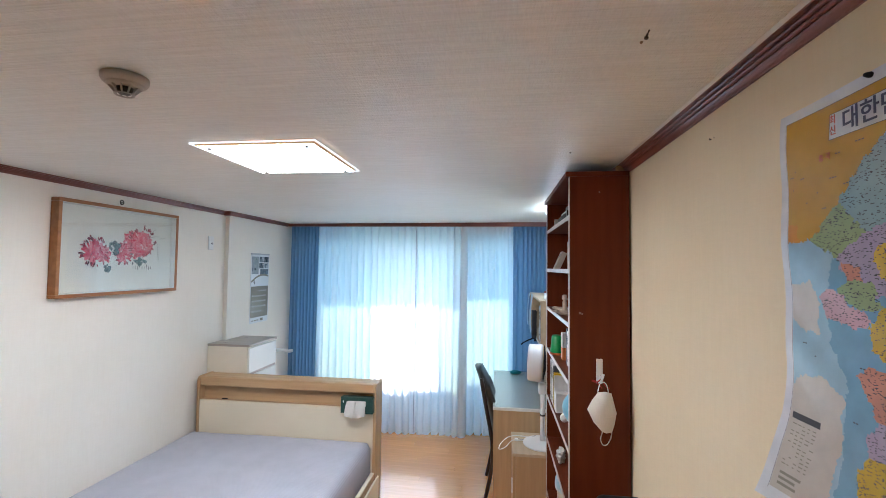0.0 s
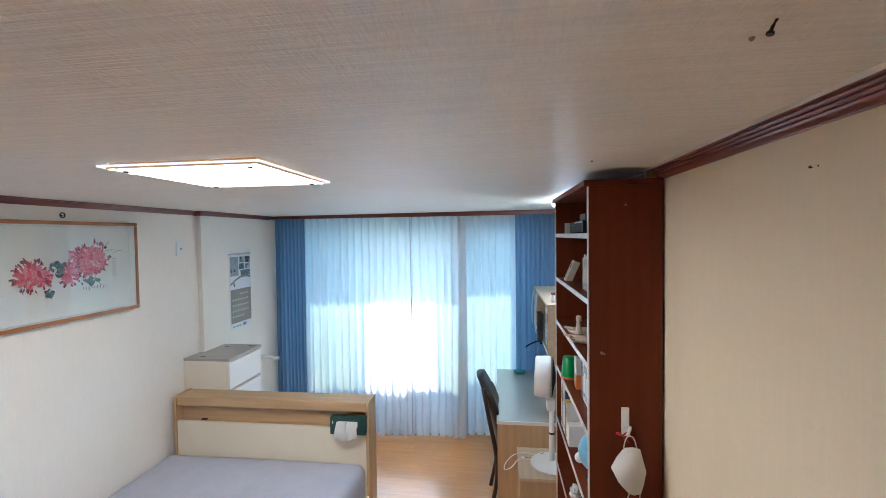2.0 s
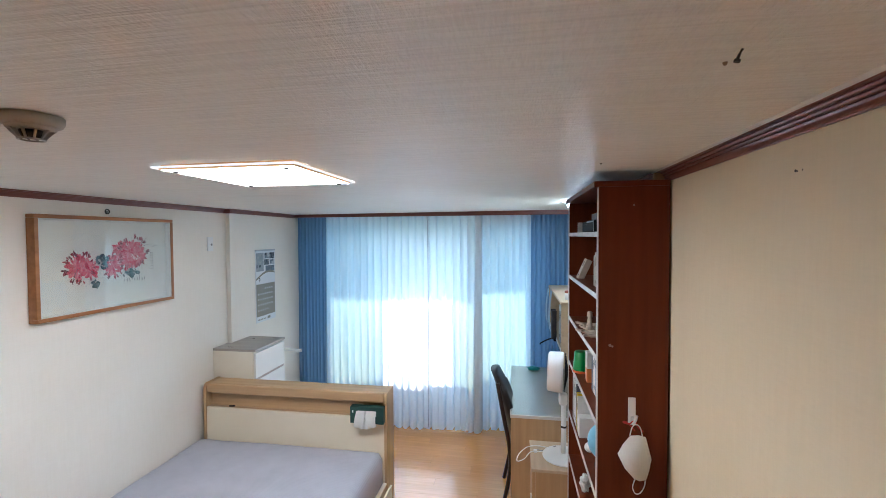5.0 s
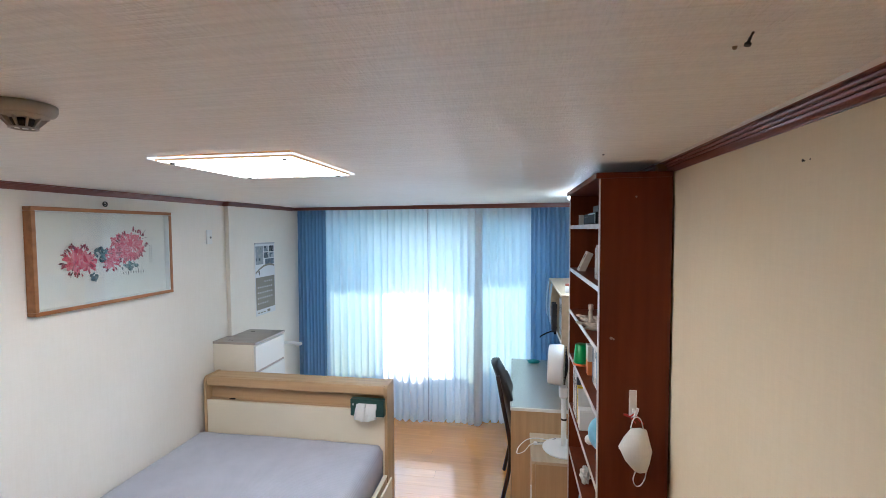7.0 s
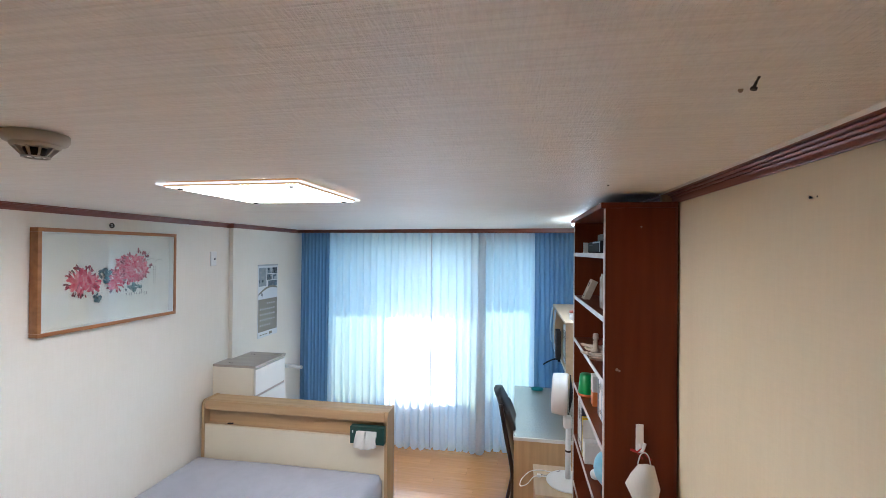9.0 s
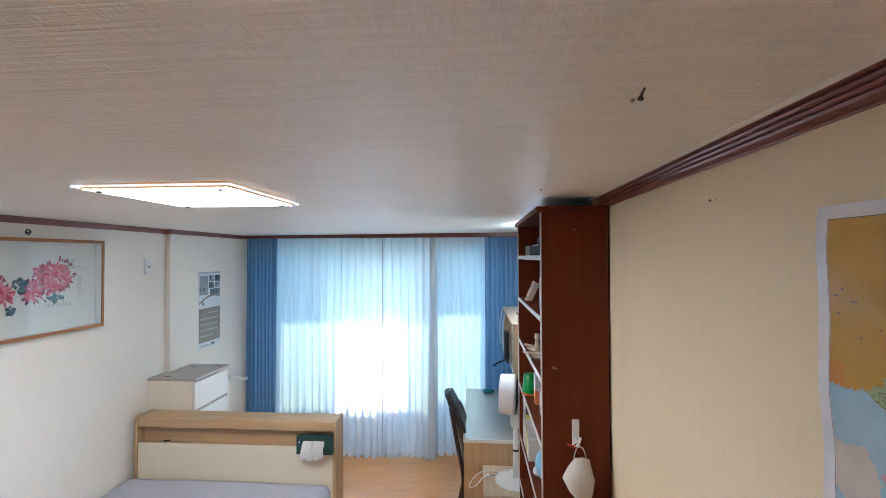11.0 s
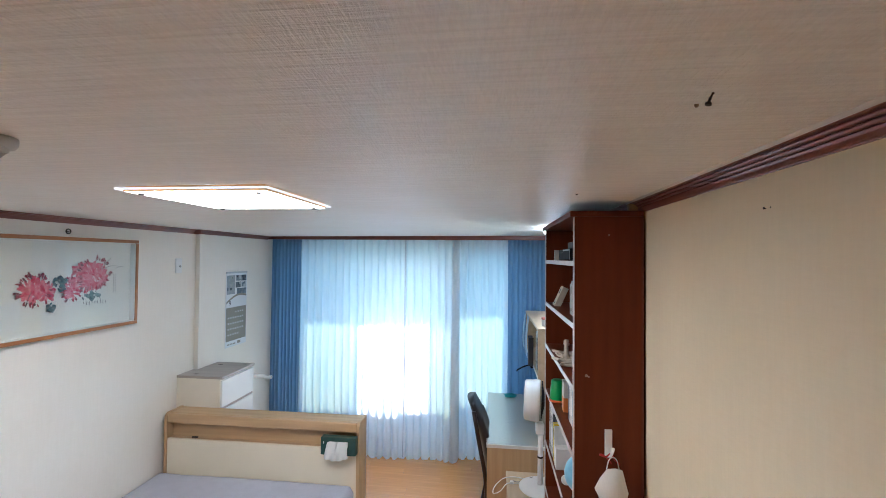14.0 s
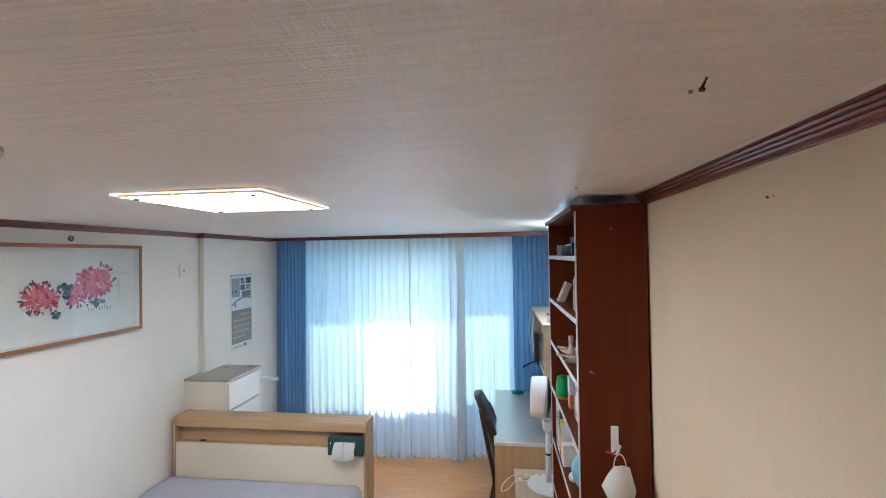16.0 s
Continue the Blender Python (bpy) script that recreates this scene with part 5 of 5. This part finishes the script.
for j in range(2):
    rows = []
    for r in range(11):
        v = r / 10
        rows.append([cl.verts.new((HBX - 0.012 - 0.016 * j - 0.018 * math.sin(v * 2.4) - 0.005 * math.sin(u * 0.9 + j), 4.05 + 0.13 * j + 0.17 * u / 12, 1.575 - v * (0.34 - 0.05 * j) - 0.01 * math.sin(u))) for u in range(13)])
    for a, b in zip(rows, rows[1:]):
        for k in range(12):
            cl.faces.new((a[k], a[k + 1], b[k + 1], b[k]))
tagged(part("hanging_cloth", cl, cloth("pale blue cotton", (0.55, 0.70, 0.82), 0.25), smooth=True), "pale blue and white cloths draped from the desk shelf", "cloth")
bagm = prism([(-0.06, 0), (0.0, -0.012), (0.035, 0), (0.045, -0.12), (0.035, -0.21), (-0.01, -0.235), (-0.055, -0.20), (-0.045, -0.1)], -0.02, 0.016, "x")
tagged(part("dark_pouch", bagm, paint("charcoal cloth", (0.03, 0.03, 0.035), 0.8), at=pose(HBX - 0.02, 3.80, 1.46)), "dark cloth pouch hanging on the desk shelf", "pouch")
lampd = tagged(empty("desk_lamp_arm", pose(HBX, 3.92, 1.21)), "thin dark lamp arm reaching out from the desk shelf", "lamp arm")
part("bar", tube(curve_points([(0.01, 0.0, 0.0), (-0.05, 0.02, -0.02), (-0.11, 0.05, -0.06), (-0.12, 0.05, -0.075)], 5), 0.006, 8), BLACK, lampd, smooth=True)
part("clamp", slab(-0.012, 0.02, -0.02, 0.02, -0.028, -0.011, 0.003), BLACK, lampd)
jar = tagged(empty("small_jar", pose(0.62, 3.62, 1.5695)), "small white jar on the desk shelf", "jar")
part("body", lathe([(0, 0), (0.028, 0), (0.03, 0.004), (0.03, 0.05), (0, 0.05)], 20), PLASTIC, jar, smooth=True)
part("lid", lathe([(0, 0.051), (0.031, 0.051), (0.031, 0.066), (0, 0.067)], 20), paint("pale red plastic", (0.5, 0.16, 0.12)), jar, "pale red lid", True)

# ---- desk chair ----
chair = tagged(empty("desk_chair", pose(0.345, 3.72, 0)), "dark brown leatherette desk chair with curved wooden legs", "chair")


def chair_part(name, bm, mat, label="", smooth=False):
    return part(name, bm, mat, chair, label, smooth)


DARKWOOD = grain(material("dark wenge wood", (0.035, 0.018, 0.012), 0.35), (0.04, 0.021, 0.014), (0.026, 0.013, 0.009), (30, 30, 3), 6)
back = bmesh.new()
rows = []
for j in range(21):
    v = j / 20
    lean = -0.15 - 0.135 * v ** 1.25 + 0.018 * math.sin(v * 3.14)
    half = 0.19 - 0.045 * v ** 3
    thick = 0.028 + 0.018 * math.sin(v * 3.0)
    z = 0.50 + 0.50 * v
    row = []
    for k in range(24):
        a = 2 * math.pi * k / 24
        c, s_ = math.cos(a), math.sin(a)
        yv = half * math.copysign(abs(c) ** 0.6, c)
        row.append(back.verts.new((lean + thick * 0.9 * math.copysign(abs(s_) ** 0.8, s_) - 0.03 * (yv / 0.19) ** 2 * -1, yv, z - (0.03 * (yv / 0.19) ** 2 if j > 15 else 0))))
    rows.append(row)
for a, b in zip(rows, rows[1:]):
    for k in range(24):
        back.faces.new((a[k], a[(k + 1) % 24], b[(k + 1) % 24], b[k]))
back.faces.new(rows[0][::-1])
back.faces.new(rows[-1])
bmesh.ops.recalc_face_normals(back, faces=back.faces[:])
chair_part("backrest", back, LEATHER, "padded dark leatherette backrest", True)
chair_part("seat", slab(-0.16, 0.26, -0.21, 0.21, 0.42, 0.49, 0.028, 4), LEATHER, "padded seat", True)
for sy in (-1, 1):
    pts = curve_points([(-0.255, sy * 0.165, 0.93), (-0.215, sy * 0.185, 0.72), (-0.165, sy * 0.195, 0.45), (-0.165, sy * 0.195, 0.25), (-0.215, sy * 0.20, 0.0)], 5)
    chair_part("rear_leg", tube(pts, 0.016, 8), DARKWOOD, "curved dark wooden rear leg", True)
    pts = curve_points([(0.21, sy * 0.18, 0.42), (0.215, sy * 0.185, 0.2), (0.23, sy * 0.19, 0.0)], 5)
    chair_part("front_leg", tube(pts, 0.016, 8), DARKWOOD, "", True)
    chair_part("stud", lathe([(0, 0), (0.007, 0), (0.005, 0.004), (0, 0.005)], 10), STEEL, "chrome stud", True).matrix_basis = pose(-0.235, sy * 0.06, 0.84, 0, -75, 0)

# ---- black chair by the bookcase, mostly below the view ----
bch = tagged(empty("black_chair", pose(0.625, 1.70, 0)), "black padded chair standing against the wall", "chair")
bk = slab(-0.02, 0.165, 0.10, 0.16, 0.55, 0.93, 0.028, 4)
part("backrest", bk, BLACK, bch, smooth=True)
part("seat", slab(-0.10, 0.14, -0.24, 0.12, 0.42, 0.47, 0.02, 3), BLACK, bch, smooth=True)
for sx in (0.0, 0.11):
    for sy in (-0.2, 0.11):
        part("leg", tube([(sx, sy, 0.42), (sx * 1.08, sy * 1.08, 0.0)], 0.012, 8), DARKMETAL, bch, smooth=True)
    part("post", tube([(sx, 0.11, 0.42), (sx, 0.125, 0.60)], 0.011, 8), DARKMETAL, bch, smooth=True)

# ---- laminated wall map ----
themap = tagged(empty("wall_map", pose(XE - 0.004, 0.990, 2.136)), "laminated wall map of coloured provinces with a curled corner", "map")


def inside(poly, u, v):
    c = False
    for (a, b), (p, q) in zip(poly, poly[1:] + poly[:1]):
        if (b > v) != (q > v) and u < (p - a) * (v - b) / (q - b) + a:
            c = not c
    return c


def map_place(u, v, lift=0.0):
    """Point of the sheet: bellies a little, and its lower free corner curls into the room."""
    curl = 0.074 * max(0.0, (v - 0.48) / 0.28) ** 2 * max(0.0, 1 - u / 0.30) ** 1.5
    belly = 0.004 + 0.003 * math.sin(9 * v + 5 * u) + 0.002 * math.sin(31 * v - 17 * u)
    return (-(curl + max(0.001, belly) + lift), -u - 0.25 * curl, -v + 0.12 * curl)


LAND = [("paper", (0.72, 0.74, 0.79)), ("sea", (0.36, 0.53, 0.66)), ("ochre", (0.50, 0.29, 0.03)), ("leaf", (0.34, 0.44, 0.23)), ("aqua", (0.30, 0.43, 0.45)),
        ("lilac", (0.42, 0.36, 0.50)), ("yellow", (0.60, 0.42, 0.05)), ("rose", (0.60, 0.36, 0.40)), ("salmon", (0.60, 0.28, 0.20)), ("beige", (0.58, 0.54, 0.49)), ("deep sea", (0.22, 0.40, 0.57)), ("orange", (0.56, 0.25, 0.03))]
SHAPES = [(2, [(0, 0), (0.62, 0), (0.62, 0.05), (0.30, 0.055), (0.229, 0.114), (0.149, 0.194), (0.076, 0.257), (0, 0.257)]),
          (11, [(0.0, 0.222), (0.045, 0.228), (0.05, 0.258), (0, 0.258)]),
          (9, [(0.016, 0.335), (0.03, 0.342), (0.07, 0.332), (0.09, 0.36), (0.09, 0.43), (0.05, 0.425), (0.016, 0.41)]),
          (9, [(0.0, 0.56), (0.04, 0.515), (0.10, 0.505), (0.125, 0.52), (0.157, 0.53), (0.14, 0.56), (0.15, 0.60), (0.135, 0.65), (0.14, 0.80), (0, 0.80)]),
          (10, [(0.13, 0.29), (0.30, 0.29), (0.30, 0.80), (0.14, 0.80), (0.15, 0.6), (0.155, 0.5), (0.12, 0.45), (0.11, 0.38)]),
          (3, [(0.076, 0.257), (0.115, 0.222), (0.149, 0.194), (0.17, 0.22), (0.20, 0.25), (0.17, 0.275), (0.137, 0.29), (0.10, 0.272)]),
          (4, [(0.149, 0.194), (0.19, 0.15), (0.229, 0.114), (0.30, 0.06), (0.34, 0.10), (0.31, 0.20), (0.25, 0.235), (0.20, 0.25), (0.17, 0.22)]),
          (5, [(0.137, 0.29), (0.20, 0.25), (0.25, 0.235), (0.31, 0.20), (0.36, 0.26), (0.30, 0.34), (0.21, 0.355), (0.185, 0.33), (0.15, 0.315)]),
          (6, [(0.205, 0.285), (0.235, 0.27), (0.29, 0.28), (0.28, 0.32), (0.225, 0.325)]),
          (8, [(0.150, 0.300), (0.185, 0.305), (0.19, 0.335), (0.165, 0.345)]),
          (7, [(0.095, 0.365), (0.115, 0.345), (0.145, 0.35), (0.165, 0.375), (0.195, 0.378), (0.20, 0.40), (0.17, 0.41), (0.14, 0.40), (0.11, 0.40)]),
          (3, [(0.14, 0.345), (0.175, 0.325), (0.21, 0.335), (0.23, 0.38), (0.20, 0.378), (0.165, 0.372)]),
          (6, [(0.20, 0.40), (0.23, 0.37), (0.33, 0.36), (0.33, 0.45), (0.24, 0.465), (0.205, 0.44)]),
          (5, [(0.23, 0.45), (0.33, 0.43), (0.33, 0.50), (0.24, 0.49)]),
          (8, [(0.172, 0.485), (0.20, 0.465), (0.24, 0.475), (0.30, 0.49), (0.30, 0.56), (0.22, 0.545), (0.195, 0.52)]),
          (5, [(0.195, 0.575), (0.22, 0.545), (0.30, 0.56), (0.30, 0.62), (0.20, 0.61)]),
          (6, [(0.175, 0.645), (0.20, 0.605), (0.31, 0.61), (0.31, 0.74), (0.21, 0.76), (0.185, 0.71)])]


def map_sheet():
    us = [0.0024 * i for i in range(116)] + [0.2784 + 0.016 * (i + 1) for i in range(20)]
    vs = [0.0026 * j for j in range(293)]
    verts = [map_place(u, v) for v in vs for u in us]
    faces, kinds = [], []
    for j in range(len(vs) - 1):
        for i in range(len(us) - 1):
            p = j * len(us) + i
            faces.append((p, p + len(us), p + len(us) + 1, p + 1))
            u, v = us[i] + 0.0012, vs[j] + 0.0013
            wu = u + 0.007 * noise.noise(Vector((u * 60, v * 60, 0))) + 0.004 * noise.noise(Vector((u * 170, v * 170, 4)))
            wv = v + 0.007 * noise.noise(Vector((u * 60, v * 60, 9))) + 0.004 * noise.noise(Vector((u * 170, v * 170, 7)))
            kind = 1
            for k, poly in SHAPES:
                if inside(poly, wu, wv):
                    kind = k
            if u < 0.021 or v < 0.021 or v > 0.735:
                kind = 0
            kinds.append(kind)
    me = bpy.data.meshes.new("sheet")
    me.from_pydata(verts, [], faces)
    for name, color in LAND:
        m = grain(material("map " + name, color, 0.2), tuple(c * 1.05 for c in color), tuple(c * 0.93 for c in color), (25, 25, 25), 5, 0.12, 0.004)
        m.node_tree.nodes["Principled BSDF"].inputs["Coat Weight"].default_value = 0.25
        m.node_tree.nodes["Principled BSDF"].inputs["Coat Roughness"].default_value = 0.07
        me.materials.append(m)
    me.polygons.foreach_set("material_index", kinds)
    me.polygons.foreach_set("use_smooth", [True] * len(kinds))
    ob = new("sheet", me)
    ob.parent = themap
    return ob


map_sheet()


def on_map(bm, u0, u1, v0, v1, lift, tilt=0.0):
    """A small flat patch on the sheet."""
    cu, cv = (u0 + u1) / 2, (v0 + v1) / 2
    c, s = math.cos(tilt), math.sin(tilt)
    pts = []
    for u, v in ((u0, v0), (u0, v1), (u1, v1), (u1, v0)):
        a, b = u - cu, v - cv
        pts.append(bm.verts.new(map_place(cu + a * c - b * s, cv + a * s + b * c, lift)))
    bm.faces.new(pts)


rnd = random.Random(21)
specks = bmesh.new()
while len(specks.faces) < 2600:
    u, v = rnd.uniform(0.08, 0.32), rnd.uniform(0.08, 0.72)
    kind = 1
    for k, poly in SHAPES:
        if inside(poly, u, v):
            kind = k
    if kind in (1, 2, 9, 10):
        continue
    on_map(specks, u, u + rnd.uniform(0.0015, 0.005), v, v + 0.0012, 0.0006, rnd.uniform(-0.1, 0.1))
for u, v, n in ((0.045, 0.12, 1), (0.06, 0.137, 2), (0.035, 0.155, 1), (0.07, 0.185, 1), (0.15, 0.11, 2), (0.135, 0.15, 3), (0.165, 0.165, 2), (0.10, 0.17, 1), (0.03, 0.13, 2), (0.19, 0.10, 3), (0.11, 0.20, 2), (0.05, 0.45, 2), (0.08, 0.47, 1), (0.18, 0.47, 2), (0.17, 0.56, 2)):
    for k in range(n):
        on_map(specks, u + 0.006 * k, u + 0.006 * k + 0.004, v, v + 0.002, 0.0006)
tagged(part("place_print", specks, INKB, themap, "tiny unreadable place names"), kind="stuff")
lines = bmesh.new()
for k in range(45):
    on_map(lines, 0.02 + 0.013 * k, 0.033 + 0.013 * k, 0.0200, 0.0211, 0.0006)
for k in range(60):
    on_map(lines, 0.0208, 0.0216, 0.02 + k * 0.012, 0.032 + k * 0.012, 0.0007)
part("border_line", lines, INKB, themap, "thin dark border line")
title = bmesh.new()
for k in range(24):
    on_map(title, 0.136 + 0.0152 * k, 0.1512 + 0.0152 * k, 0.039, 0.084, 0.0010)
plate = part("title_plate", title, CALW, themap, "white title plate")
edge = bmesh.new()
for k in range(24):
    on_map(edge, 0.136 + 0.0152 * k, 0.1512 + 0.0152 * k, 0.0382, 0.0393, 0.0013)
    on_map(edge, 0.136 + 0.0152 * k, 0.1512 + 0.0152 * k, 0.0835, 0.0846, 0.0013)
on_map(edge, 0.1353, 0.1364, 0.0382, 0.0846, 0.0013)
part("title_edge", edge, INKB, plate)
WEST_FACE = Matrix(((0, 0, -1, 0), (-1, 0, 0, 0), (0, 1, 0, 0), (0, 0, 0, 1)))
BLUEINK, REDINK = material("navy ink", (0.02, 0.03, 0.09), 0.4), material("red ink", (0.45, 0.06, 0.03), 0.4)
lettering("대한민국", 0.040, BLUEINK, plate, Matrix.Translation((-0.0125, -0.170, -0.076)) @ WEST_FACE, label="large navy title lettering")
lettering("최", 0.017, REDINK, plate, Matrix.Translation((-0.0125, -0.1425, -0.058)) @ WEST_FACE, label="small red lettering")
lettering("신", 0.017, REDINK, plate, Matrix.Translation((-0.0125, -0.1425, -0.077)) @ WEST_FACE, label="small red lettering")
lettering("중 국", 0.013, REDINK, themap, Matrix.Translation((-0.0105, -0.113, -0.116)) @ WEST_FACE, label="small red lettering")
leg = bmesh.new()
on_map(leg, 0.030, 0.098, 0.588, 0.600, 0.0012, 0.0)
part("legend_bar", leg, INKB, themap, "dark legend heading bar")
lg = bmesh.new()
for r in range(12):
    for c in range(5):
        if rnd.random() < 0.8:
            on_map(lg, 0.034 + c * 0.012, 0.034 + c * 0.012 + rnd.uniform(0.004, 0.010), 0.608 + r * 0.007, 0.610 + r * 0.007, 0.0012)
for r in range(3):
    on_map(lg, 0.036, 0.036 + rnd.uniform(0.03, 0.05), 0.70 + r * 0.010, 0.705 + r * 0.010, 0.0012)
part("legend_print", lg, CALG, themap, "small unreadable legend print")
mp = part("pin", lathe([(0, 0), (0.004, 0), (0.005, 0.004), (0.003, 0.012), (0, 0.013)], 10), BLACK, themap, "black push pin")
mp.matrix_basis = pose(-0.006, -0.225, -0.006, 0, -90, 0)

# ---- floor planks ----
PLANK_W, PLANK_L = 0.118, 1.02
meshes = {}
row = 0
y = YS
while y < YN + 0.08:
    x = XW - (row * 0.37) % PLANK_L
    y1 = min(y + PLANK_W, YN + 0.1)
    while x < XE:
        a, b = max(x, XW), min(x + PLANK_L, XE)
        if b - a > 0.02:
            key = (round(b - a, 3), round(y1 - y, 3))
            if key not in meshes:
                bm = slab(0.0002, b - a - 0.0002, 0.0002, y1 - y - 0.0002, -0.0118, 0.0, 0.0005, 1)
                me = bpy.data.meshes.new("plank")
                bm.to_mesh(me)
                bm.free()
                me.materials.append(FLOOR)
                meshes[key] = me
            pl = new("plank", meshes[key])
            pl.matrix_basis = pose(a, y, 0)
            pl.parent = bpy.data.objects["floor"]
        x += PLANK_L
    y = y1
    row += 1
